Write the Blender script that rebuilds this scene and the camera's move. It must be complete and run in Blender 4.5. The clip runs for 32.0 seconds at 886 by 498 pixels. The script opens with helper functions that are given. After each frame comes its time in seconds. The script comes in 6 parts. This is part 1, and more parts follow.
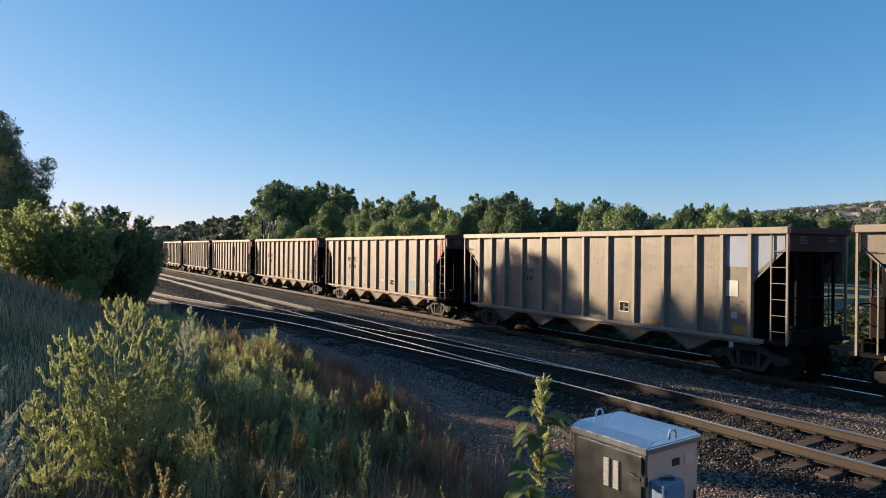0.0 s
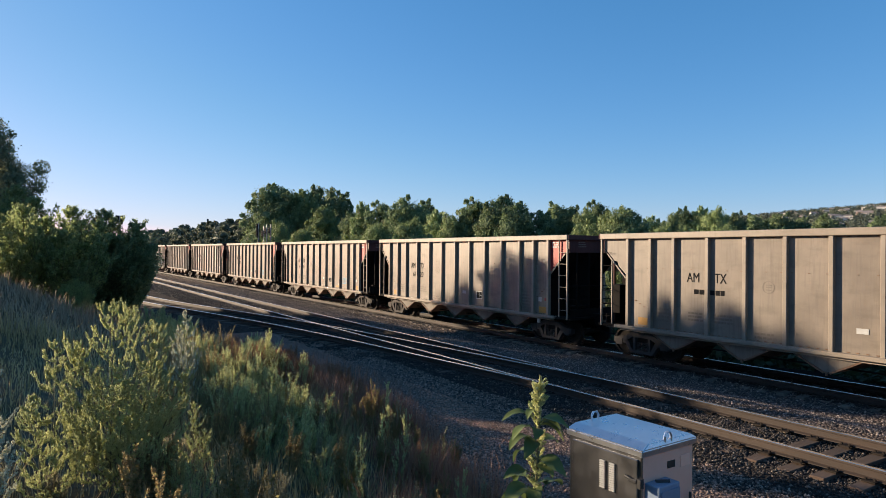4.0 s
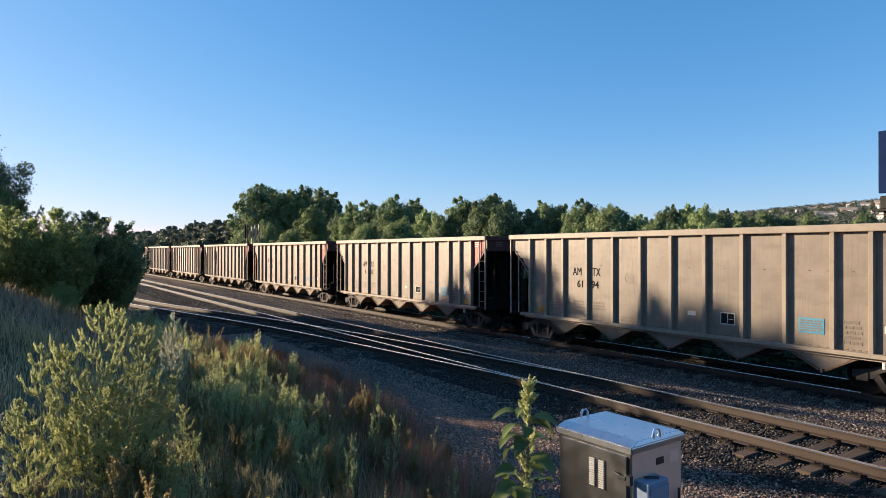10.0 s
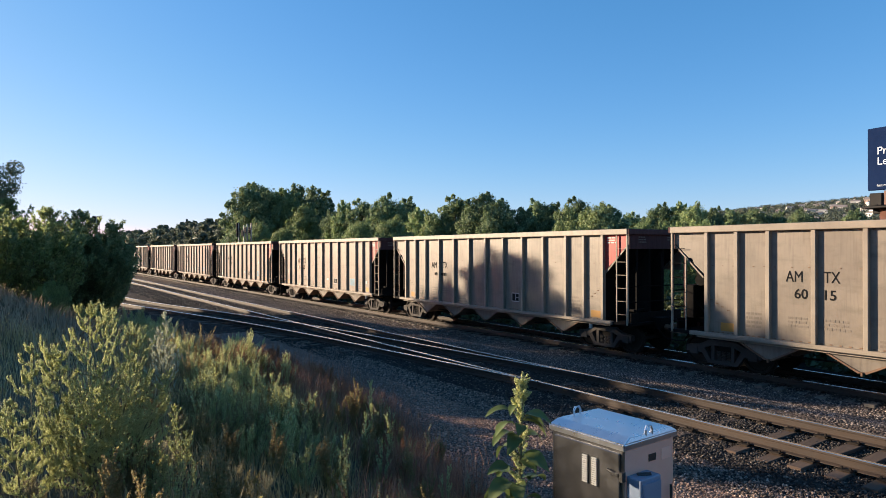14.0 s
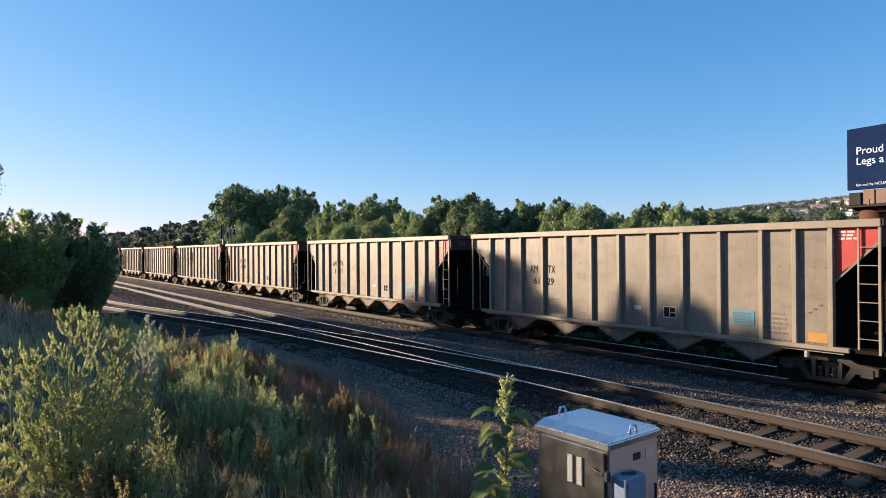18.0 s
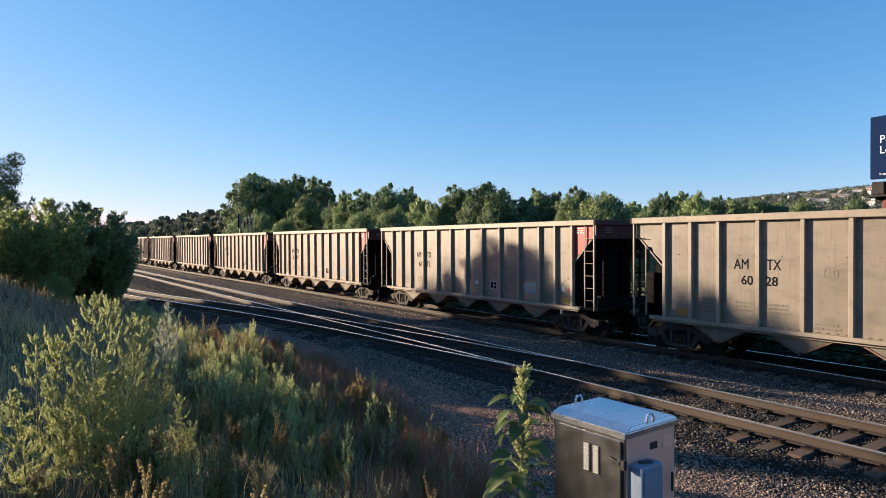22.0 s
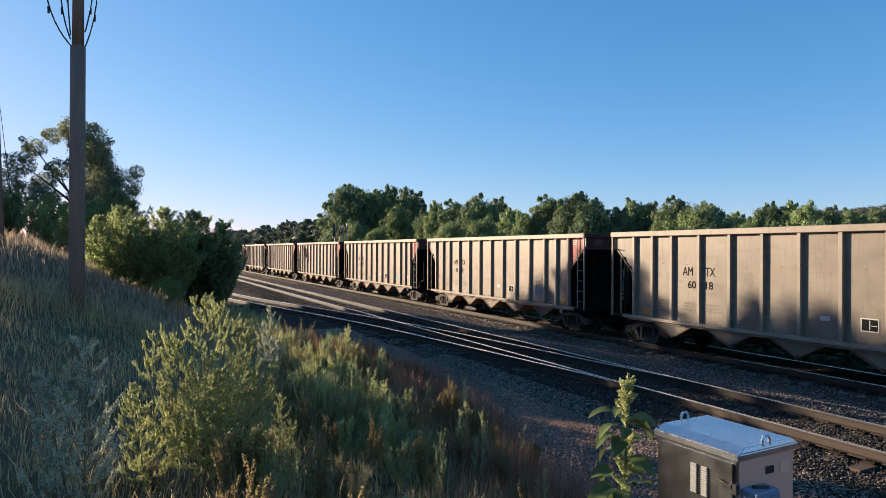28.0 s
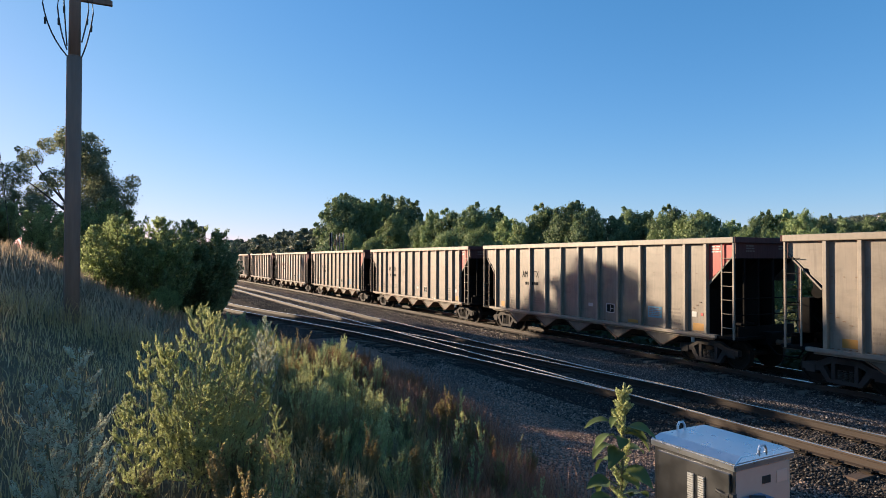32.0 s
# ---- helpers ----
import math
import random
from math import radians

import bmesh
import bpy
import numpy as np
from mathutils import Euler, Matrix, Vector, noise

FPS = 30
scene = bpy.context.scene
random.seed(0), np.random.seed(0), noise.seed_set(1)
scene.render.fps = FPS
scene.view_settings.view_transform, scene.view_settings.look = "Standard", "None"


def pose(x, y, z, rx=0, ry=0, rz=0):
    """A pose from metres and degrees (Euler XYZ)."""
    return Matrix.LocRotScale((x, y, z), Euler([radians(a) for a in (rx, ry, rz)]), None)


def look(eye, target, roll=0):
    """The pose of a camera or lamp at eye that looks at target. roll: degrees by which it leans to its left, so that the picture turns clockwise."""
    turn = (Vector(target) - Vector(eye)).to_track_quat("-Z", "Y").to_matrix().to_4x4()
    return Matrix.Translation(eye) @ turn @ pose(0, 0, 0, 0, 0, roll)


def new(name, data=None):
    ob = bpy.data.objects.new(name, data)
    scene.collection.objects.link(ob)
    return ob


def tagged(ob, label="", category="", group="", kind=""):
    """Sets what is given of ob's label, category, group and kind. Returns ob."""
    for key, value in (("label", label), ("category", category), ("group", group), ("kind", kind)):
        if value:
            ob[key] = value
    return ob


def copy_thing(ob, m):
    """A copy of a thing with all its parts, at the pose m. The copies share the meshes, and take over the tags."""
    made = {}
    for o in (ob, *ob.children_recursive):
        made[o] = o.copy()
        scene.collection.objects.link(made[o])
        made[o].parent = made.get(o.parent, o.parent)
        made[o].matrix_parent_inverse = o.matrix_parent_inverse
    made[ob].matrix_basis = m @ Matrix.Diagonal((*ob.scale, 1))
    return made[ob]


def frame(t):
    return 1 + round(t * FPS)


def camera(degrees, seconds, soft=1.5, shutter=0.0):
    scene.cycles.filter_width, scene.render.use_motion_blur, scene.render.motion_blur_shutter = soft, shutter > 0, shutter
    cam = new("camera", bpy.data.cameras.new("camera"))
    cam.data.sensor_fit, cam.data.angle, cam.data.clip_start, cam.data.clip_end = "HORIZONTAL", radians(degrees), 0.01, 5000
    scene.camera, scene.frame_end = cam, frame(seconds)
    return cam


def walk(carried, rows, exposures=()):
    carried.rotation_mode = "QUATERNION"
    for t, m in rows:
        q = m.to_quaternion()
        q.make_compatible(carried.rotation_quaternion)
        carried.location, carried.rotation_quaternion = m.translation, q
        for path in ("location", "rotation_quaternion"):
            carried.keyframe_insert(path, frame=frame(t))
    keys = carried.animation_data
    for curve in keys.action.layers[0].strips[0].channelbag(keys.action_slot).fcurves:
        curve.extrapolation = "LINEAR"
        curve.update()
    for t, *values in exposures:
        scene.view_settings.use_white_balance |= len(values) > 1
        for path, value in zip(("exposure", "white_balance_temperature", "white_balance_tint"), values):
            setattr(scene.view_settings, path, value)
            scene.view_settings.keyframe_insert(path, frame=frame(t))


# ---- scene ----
cam = camera(69.94, 32.0, soft=0.85)
EYE_AND_AIM = [
    # seconds, x, y, z, heading to the left of +y, pitch, roll
    (0.0, -0.019, 0.024, 3.393, 57.31, -0.00, 0.57),
    (0.5, -0.026, 0.032, 3.388, 57.30, -0.06, 0.53),
    (1.0, -0.019, 0.024, 3.391, 57.28, -0.07, 0.50),
    (1.5, -0.016, 0.019, 3.392, 57.23, -0.04, 0.48),
    (2.0, -0.013, 0.015, 3.393, 57.16, 0.02, 0.51),
    (2.5, -0.012, 0.013, 3.393, 57.09, 0.09, 0.51),
    (3.0, -0.012, 0.012, 3.394, 56.96, 0.17, 0.51),
    (3.5, -0.012, 0.009, 3.394, 56.88, 0.24, 0.49),
    (5.5, -0.012, 0.006, 3.395, 56.88, 0.39, 0.47),
    (6.0, -0.013, 0.006, 3.395, 56.89, 0.39, 0.43),
    (6.5, -0.015, 0.008, 3.395, 56.83, 0.38, 0.40),
    (7.0, -0.016, 0.013, 3.394, 56.73, 0.40, 0.32),
    (7.5, -0.015, 0.015, 3.394, 56.60, 0.38, 0.29),
    (8.0, -0.013, 0.014, 3.395, 56.43, 0.33, 0.23),
    (8.5, -0.010, 0.010, 3.396, 56.23, 0.28, 0.18),
    (9.0, -0.008, 0.007, 3.397, 56.09, 0.27, 0.11),
    (9.5, -0.006, 0.006, 3.397, 55.95, 0.25, 0.08),
    (10.0, -0.004, 0.005, 3.397, 55.88, 0.25, 0.06),
    (10.5, -0.003, 0.002, 3.397, 55.84, 0.24, 0.03),
    (11.0, -0.003, -0.000, 3.397, 55.80, 0.25, 0.07),
    (11.5, -0.002, -0.002, 3.398, 55.79, 0.33, 0.07),
    (12.0, -0.002, -0.003, 3.399, 55.76, 0.41, 0.08),
    (12.5, -0.002, -0.002, 3.399, 55.67, 0.43, 0.03),
    (13.0, -0.002, 0.001, 3.398, 55.57, 0.38, -0.00),
    (13.5, -0.003, 0.004, 3.397, 55.43, 0.24, -0.05),
    (14.0, -0.003, 0.006, 3.396, 55.23, 0.09, -0.11),
    (14.5, -0.004, 0.008, 3.396, 55.00, -0.00, -0.15),
    (16.5, -0.004, 0.010, 3.397, 54.40, 0.09, -0.26),
    (17.0, -0.004, 0.013, 3.398, 54.22, 0.11, -0.31),
    (17.5, -0.001, 0.015, 3.400, 54.04, 0.15, -0.38),
    (18.0, 0.002, 0.014, 3.401, 53.96, 0.16, -0.38),
    (18.5, 0.007, 0.008, 3.403, 53.93, 0.15, -0.33),
    (19.0, 0.010, 0.001, 3.404, 53.96, 0.08, -0.28),
    (19.5, 0.012, -0.004, 3.405, 54.03, 0.02, -0.23),
    (20.0, 0.010, -0.005, 3.404, 54.15, -0.04, -0.21),
    (20.5, 0.008, -0.003, 3.403, 54.28, -0.11, -0.21),
    (21.0, 0.007, -0.002, 3.401, 54.50, -0.21, -0.24),
    (21.5, 0.005, -0.002, 3.398, 54.84, -0.46, -0.24),
    (22.0, 0.001, -0.004, 3.394, 55.35, -0.79, -0.29),
    (22.5, -0.006, -0.006, 3.389, 56.12, -1.07, -0.31),
    (23.0, -0.022, -0.004, 3.381, 57.36, -1.16, -0.29),
    (23.5, -0.042, 0.003, 3.373, 58.95, -0.93, -0.18),
    (24.0, -0.063, 0.011, 3.365, 60.55, -0.58, -0.09),
    (24.5, -0.077, 0.015, 3.359, 61.66, -0.29, -0.01),
    (25.0, -0.085, 0.009, 3.356, 62.37, -0.08, 0.07),
    (25.5, -0.089, -0.005, 3.355, 62.79, 0.02, 0.23),
    (27.5, -0.091, -0.021, 3.354, 63.50, 0.05, 0.32),
    (28.0, -0.094, -0.031, 3.354, 63.39, 0.13, 0.27),
    (28.5, -0.095, -0.033, 3.355, 63.33, 0.22, 0.19),
    (29.0, -0.097, -0.029, 3.356, 63.26, 0.28, 0.15),
    (29.5, -0.098, -0.024, 3.355, 63.21, 0.34, 0.14),
    (30.0, -0.098, -0.020, 3.355, 63.21, 0.44, 0.10),
    (30.5, -0.097, -0.018, 3.355, 63.21, 0.58, 0.12),
    (31.0, -0.096, -0.019, 3.357, 63.21, 0.72, 0.12),
    (31.5, -0.093, -0.018, 3.357, 63.20, 0.85, 0.11),
    (32.0, -0.089, -0.025, 3.361, 63.09, 0.95, 0.15),
]

def aim(x, y, z, heading, pitch, roll):
    return pose(x, y, z, 90 + pitch, 0, heading) @ pose(0, 0, 0, 0, 0, roll)


walk(cam, [(t, aim(*row)) for t, *row in EYE_AND_AIM],
     exposures=((0.0, 1.05, 7000, 10), (1.0, 1.05, 7000, 10), (2.0, 1.05, 6820, 12), (9.2, 1.05, 6820, 12), (9.9, 1.21, 6820, 12), (23.1, 1.24, 6820, 12), (23.9, 1.14, 6820, 12), (32.0, 1.15, 6820, 12)))

# ---- sky and sun: early sun, low over the bank ----
SUN_HEADING, SUN_HEIGHT = 125.5, 14.0     # degrees to the left of +y, degrees over the horizon
sun_way = Vector((-math.sin(radians(SUN_HEADING)) * math.cos(radians(SUN_HEIGHT)),
                  math.cos(radians(SUN_HEADING)) * math.cos(radians(SUN_HEIGHT)), math.sin(radians(SUN_HEIGHT))))
world = bpy.data.worlds.new("sky")
scene.world = world
world.use_nodes = True
wn = world.node_tree
sky = wn.nodes.new("ShaderNodeTexSky")
sky.sky_type, sky.sun_disc = "NISHITA", False
sky.sun_elevation, sky.sun_rotation = radians(SUN_HEIGHT), radians(-SUN_HEADING)
sky.altitude, sky.air_density, sky.dust_density, sky.ozone_density = 1800, 1.0, 1.1, 3.5
haze = wn.nodes.new("ShaderNodeHueSaturation")
haze.inputs["Hue"].default_value = 0.503
haze.inputs["Saturation"].default_value = 1.08
wn.links.new(sky.outputs[0], haze.inputs["Color"])
split, joined = wn.nodes.new("ShaderNodeSeparateColor"), wn.nodes.new("ShaderNodeCombineColor")
wn.links.new(haze.outputs[0], split.inputs[0])
for n, (power, gain, most, glow, flare) in enumerate(((1.12, 0.82, 2.25, 0.55, 1.3), (0.72, 1.225, 3.4, 0.6, 0.85), (0.7, 1.58, 4.1, 0.4, 0.3))):
    chain = []                                            # milky air: paler low down, deeper blue above, a warm blaze round the sun
    for kind, b, c in (("POWER", power, 0), ("MULTIPLY", gain, 0), ("MULTIPLY_ADD", glow, most * (1 - glow)), ("SMOOTH_MIN", 0, 0.9), ("SUBTRACT", 5.0, 0), ("MAXIMUM", 0, 0), ("MULTIPLY_ADD", flare, 0)):
        chain.append(wn.nodes.new("ShaderNodeMath"))
        chain[-1].operation = kind
        chain[-1].inputs[1].default_value, chain[-1].inputs[2].default_value = b, c
        wn.links.new(chain[1].outputs[0] if kind == "SUBTRACT" else chain[-2].outputs[0] if len(chain) > 1 else split.outputs[n], chain[-1].inputs[0])
    wn.links.new(chain[1].outputs[0], chain[3].inputs[1])
    wn.links.new(chain[3].outputs[0], chain[6].inputs[2])
    last = chain[6].outputs[0]
    wn.links.new(last, joined.inputs[n])
wn.links.new(joined.outputs[0], wn.nodes["Background"].inputs[0])
wn.nodes["Background"].inputs[1].default_value = 0.094
sun = new("sun", bpy.data.lights.new("sun", "SUN"))
sun.data.energy, sun.data.angle, sun.data.color = 5.0, radians(0.53), (1.0, 0.82, 0.60)
sun.matrix_world = look(sun_way * 100, (0, 0, 0))
# ---- helpers for parts ----


def part(name, bm, material, parent=None, label="", smooth=False):
    """Links a bmesh as one mesh object under a thing or a part."""
    me = bpy.data.meshes.new(name)
    bmesh.ops.recalc_face_normals(bm, faces=bm.faces)
    bm.to_mesh(me)
    bm.free()
    return link(name, me, material, parent, label, smooth)


def link(name, me, material, parent=None, label="", smooth=False):
    if material:
        me.materials.append(material)
    if smooth:
        me.polygons.foreach_set("use_smooth", [True] * len(me.polygons))
    ob = new(name, me)
    ob.parent = parent
    if label:
        tagged(ob, label)
    return ob


def again(ob, m, parent=None):
    """One more of a part: an object of its own on the same mesh."""
    twin = new(ob.name.split(".")[0], ob.data)
    twin.parent = parent or ob.parent
    twin.matrix_basis = m
    return twin


def thing(name, m, label, category, group="", kind=""):
    ob = new(name)
    ob.empty_display_size = 0.2
    ob.matrix_basis = m
    return tagged(ob, label, category, group, kind)


def block(bm, x0, x1, y0, y1, z0, z1):
    v = [bm.verts.new(p) for p in ((x0, y0, z0), (x1, y0, z0), (x1, y1, z0), (x0, y1, z0),
                                   (x0, y0, z1), (x1, y0, z1), (x1, y1, z1), (x0, y1, z1))]
    for f in ((0, 3, 2, 1), (4, 5, 6, 7), (0, 1, 5, 4), (1, 2, 6, 5), (2, 3, 7, 6), (3, 0, 4, 7)):
        bm.faces.new([v[i] for i in f])
    return v


def bevelled(x0, x1, y0, y1, z0, z1, r=0.01, seg=1):
    bm = bmesh.new()
    block(bm, x0, x1, y0, y1, z0, z1)
    bmesh.ops.bevel(bm, geom=bm.edges[:], offset=r, segments=seg, affect="EDGES", profile=0.5)
    return bm


def prism(bm, outline, y0, y1):
    """A slab with an outline in x and z between two y."""
    a = [bm.verts.new((x, y0, z)) for x, z in outline]
    b = [bm.verts.new((x, y1, z)) for x, z in outline]
    bm.faces.new(a)
    bm.faces.new(b[::-1])
    for i in range(len(a)):
        j = (i + 1) % len(a)
        bm.faces.new((a[i], b[i], b[j], a[j]))


def tube(bm, p, q, r0, r1=None, seg=8, caps=True):
    p, q = Vector(p), Vector(q)
    r1 = r0 if r1 is None else r1
    w = (q - p).normalized()
    u = w.orthogonal().normalized()
    v = w.cross(u)
    rings = []
    for c, r in ((p, r0), (q, r1)):
        rings.append([bm.verts.new(c + r * (math.cos(a) * u + math.sin(a) * v))
                      for a in (2 * math.pi * i / seg for i in range(seg))])
    for i in range(seg):
        j = (i + 1) % seg
        bm.faces.new((rings[0][i], rings[0][j], rings[1][j], rings[1][i]))
    if caps:
        bm.faces.new(rings[0][::-1])
        bm.faces.new(rings[1])


def bent(points, r, seg=6):
    """One continuous tube along points."""
    bm, rings = bmesh.new(), []
    for n, p in enumerate(points):
        w = (Vector(points[min(n + 1, len(points) - 1)]) - Vector(points[max(n - 1, 0)])).normalized()
        u = w.cross(Vector((0.31, 0.94, 0.1))).normalized()
        v = w.cross(u)
        rings.append([bm.verts.new(Vector(p) + r * (math.cos(math.tau * i / seg) * u + math.sin(math.tau * i / seg) * v)) for i in range(seg)])
    for a, b in zip(rings, rings[1:]):
        for i in range(seg):
            bm.faces.new((a[i], a[(i + 1) % seg], b[(i + 1) % seg], b[i]))
    bm.faces.new(rings[0][::-1])
    bm.faces.new(rings[-1])
    return bm


def tubes(*runs, seg=8):
    bm = bmesh.new()
    for p, q, *r in runs:
        tube(bm, p, q, *r, seg=seg)
    return bm


def from_arrays(name, co, faces, material, parent=None, smooth=False):
    """A mesh from numpy corners and equal-sided faces, quickly."""
    me = bpy.data.meshes.new(name)
    me.vertices.add(len(co))
    me.vertices.foreach_set("co", np.asarray(co, np.float32).ravel())
    n = faces.shape[1]
    me.loops.add(faces.size)
    me.loops.foreach_set("vertex_index", faces.astype(np.int32).ravel())
    me.polygons.add(len(faces))
    me.polygons.foreach_set("loop_start", np.arange(0, faces.size, n, dtype=np.int32))
    me.update(calc_edges=True)
    return link(name, me, material, parent, "", smooth)


# ---- materials ----


def shader(name, rough=0.7, metal=0.0):
    m = bpy.data.materials.new(name)
    m.use_nodes = True
    nt = m.node_tree
    b = nt.nodes["Principled BSDF"]
    b.inputs["Roughness"].default_value, b.inputs["Metallic"].default_value = rough, metal
    return m, nt, b


def node(nt, kind, **values):
    n = nt.nodes.new("ShaderNode" + kind)
    for key, value in values.items():
        n.inputs[key.replace("_", " ")].default_value = value
    return n


def noise_at(nt, coord, scale, detail=4.0, rough=0.55, stretch=None):
    n = node(nt, "TexNoise", Scale=scale, Detail=detail, Roughness=rough)
    if stretch:
        mp = node(nt, "Mapping")
        mp.inputs["Scale"].default_value = stretch
        nt.links.new(coord, mp.inputs[0])
        coord = mp.outputs[0]
    nt.links.new(coord, n.inputs["Vector"])
    return n.outputs[0]


def ramp(nt, fac, *stops):
    n = nt.nodes.new("ShaderNodeValToRGB")
    e = n.color_ramp.elements
    while len(e) < len(stops):
        e.new(0.5)
    for el, (at, col) in zip(e, stops):
        el.position, el.color = at, (*col, 1) if len(col) == 3 else col
    nt.links.new(fac, n.inputs[0])
    return n.outputs[0]


def mix(nt, fac, a, b, blend="MIX"):
    n = nt.nodes.new("ShaderNodeMix")
    n.data_type, n.blend_type = "RGBA", blend
    for sock, value in ((n.inputs[0], fac), (n.inputs[6], a), (n.inputs[7], b)):
        if hasattr(value, "is_output"):
            nt.links.new(value, sock)
        else:
            sock.default_value = value if isinstance(value, (int, float)) else (*value, 1)
    return n.outputs[2]


def math_node(nt, op, a, b=0.0):
    n = nt.nodes.new("ShaderNodeMath")
    n.operation = op
    for sock, value in zip(n.inputs, (a, b)):
        if hasattr(value, "is_output"):
            nt.links.new(value, sock)
        else:
            sock.default_value = value
    return n.outputs[0]


def bump(nt, b, height, strength=0.3, distance=0.02):
    n = node(nt, "Bump", Strength=strength, Distance=distance)
    nt.links.new(height, n.inputs["Height"])
    nt.links.new(n.outputs[0], b.inputs["Normal"])


def coords(nt, kind="Object"):
    return nt.nodes.new("ShaderNodeTexCoord").outputs[kind]


def place(nt):
    return nt.nodes.new("ShaderNodeNewGeometry").outputs["Position"]


def chance(nt):
    return nt.nodes.new("ShaderNodeObjectInfo").outputs["Random"]


def island(nt):
    return nt.nodes.new("ShaderNodeNewGeometry").outputs["Random Per Island"]


def plain(name, dark, light, rough=0.7, metal=0.0, scale=6.0, relief=0.2, stretch=None, spread=0.15):
    """A surface that varies between two colours at two scales, from piece to piece too."""
    m, nt, b = shader(name, rough, metal)
    c = coords(nt)
    big, fine = noise_at(nt, c, scale * 0.2, 3, stretch=stretch), noise_at(nt, c, scale * 3, 5, 0.65, stretch=stretch)
    f = math_node(nt, "ADD", math_node(nt, "MULTIPLY", big, 0.6), math_node(nt, "MULTIPLY", fine, 0.4))
    col = ramp(nt, f, (0.32, dark), (0.68, light))
    hs = node(nt, "HueSaturation")
    v = math_node(nt, "MULTIPLY_ADD", chance(nt), spread)
    v.node.inputs[2].default_value = 1 - spread / 2
    nt.links.new(v, hs.inputs["Value"])
    nt.links.new(col, hs.inputs["Color"])
    nt.links.new(hs.outputs[0], b.inputs["Base Color"])
    r = ramp(nt, fine, (0.3, (rough * 0.85,) * 3), (0.7, (min(1, rough * 1.15),) * 3))
    nt.links.new(r, b.inputs["Roughness"])
    if relief:
        bump(nt, b, fine, relief, 0.01)
    return m


def paint_weathered(name, base, dust, rust, rough=0.38, streak=0.5):
    """Old car paint: dusty film, vertical run marks, darker grime and rust specks; differs from panel to panel."""
    m, nt, b = shader(name, rough)
    shift = nt.nodes.new("ShaderNodeVectorMath")
    shift.operation = "MULTIPLY_ADD"
    nt.links.new(chance(nt), shift.inputs[0])
    shift.inputs[1].default_value = (37.0, 0.0, 0.0)
    nt.links.new(coords(nt), shift.inputs[2])
    c = shift.outputs[0]
    runs = noise_at(nt, c, 3.0, 5, 0.6, (5.0, 5.0, 0.35))
    smear = noise_at(nt, c, 1.5, 6, 0.65, (0.8, 1.0, 2.2))
    cloud = noise_at(nt, c, 0.9, 4, 0.6)
    grain = noise_at(nt, c, 38.0, 4, 0.7)
    col = mix(nt, ramp(nt, cloud, (0.35, (0, 0, 0)), (0.7, (1, 1, 1))), base, dust)
    grime = math_node(nt, "MULTIPLY", ramp(nt, runs, (0.5, (0, 0, 0)), (0.78, (1, 1, 1))), streak)
    col = mix(nt, grime, col, tuple(v * 0.55 for v in base))
    col = mix(nt, math_node(nt, "MULTIPLY", ramp(nt, smear, (0.5, (0, 0, 0)), (0.72, (1, 1, 1))), streak * 0.9), col, tuple(v * 0.5 for v in rust[:1]) + tuple(v * 0.75 for v in rust[1:]))
    spots = ramp(nt, grain, (0.66, (0, 0, 0)), (0.74, (1, 1, 1)))
    col = mix(nt, math_node(nt, "MULTIPLY", spots, 0.5), col, rust)
    hs = node(nt, "HueSaturation")
    v = math_node(nt, "MULTIPLY_ADD", chance(nt), 0.16)
    v.node.inputs[2].default_value = 0.92
    nt.links.new(v, hs.inputs["Value"])
    nt.links.new(col, hs.inputs["Color"])
    nt.links.new(hs.outputs[0], b.inputs["Base Color"])
    nt.links.new(ramp(nt, runs, (0.3, (rough,) * 3), (0.8, (min(1, rough + 0.25),) * 3)), b.inputs["Roughness"])
    bump(nt, b, mix(nt, 0.35, cloud, grain), 0.25, 0.012)
    return m


def leafy(name, *cols, rough=0.6, through_light=0.45):
    """Leaves: colour by leaf and by clump, with light that shines through."""
    m, nt, b = shader(name, rough)
    n = len(cols)
    col = ramp(nt, island(nt), *[(i / max(1, n - 1), c) for i, c in enumerate(cols)])
    patch = noise_at(nt, coords(nt), 1.3, 3)
    col = mix(nt, 0.8, col, ramp(nt, patch, (0.3, (0.62, 0.66, 0.6)), (0.7, (1.25, 1.2, 1.0))), "MULTIPLY")
    hs = node(nt, "HueSaturation")
    v = math_node(nt, "MULTIPLY_ADD", chance(nt), 0.35)
    v.node.inputs[2].default_value = 0.83
    nt.links.new(v, hs.inputs["Value"])
    nt.links.new(col, hs.inputs["Color"])
    nt.links.new(hs.outputs[0], b.inputs["Base Color"])
    t = nt.nodes.new("ShaderNodeBsdfTranslucent")
    nt.links.new(hs.outputs[0], t.inputs[0])
    s = nt.nodes.new("ShaderNodeMixShader")
    s.inputs[0].default_value = through_light
    nt.links.new(b.outputs[0], s.inputs[1])
    nt.links.new(t.outputs[0], s.inputs[2])
    nt.links.new(s.outputs[0], nt.nodes["Material Output"].inputs[0])
    b.inputs["Specular IOR Level"].default_value = 0.25
    return m


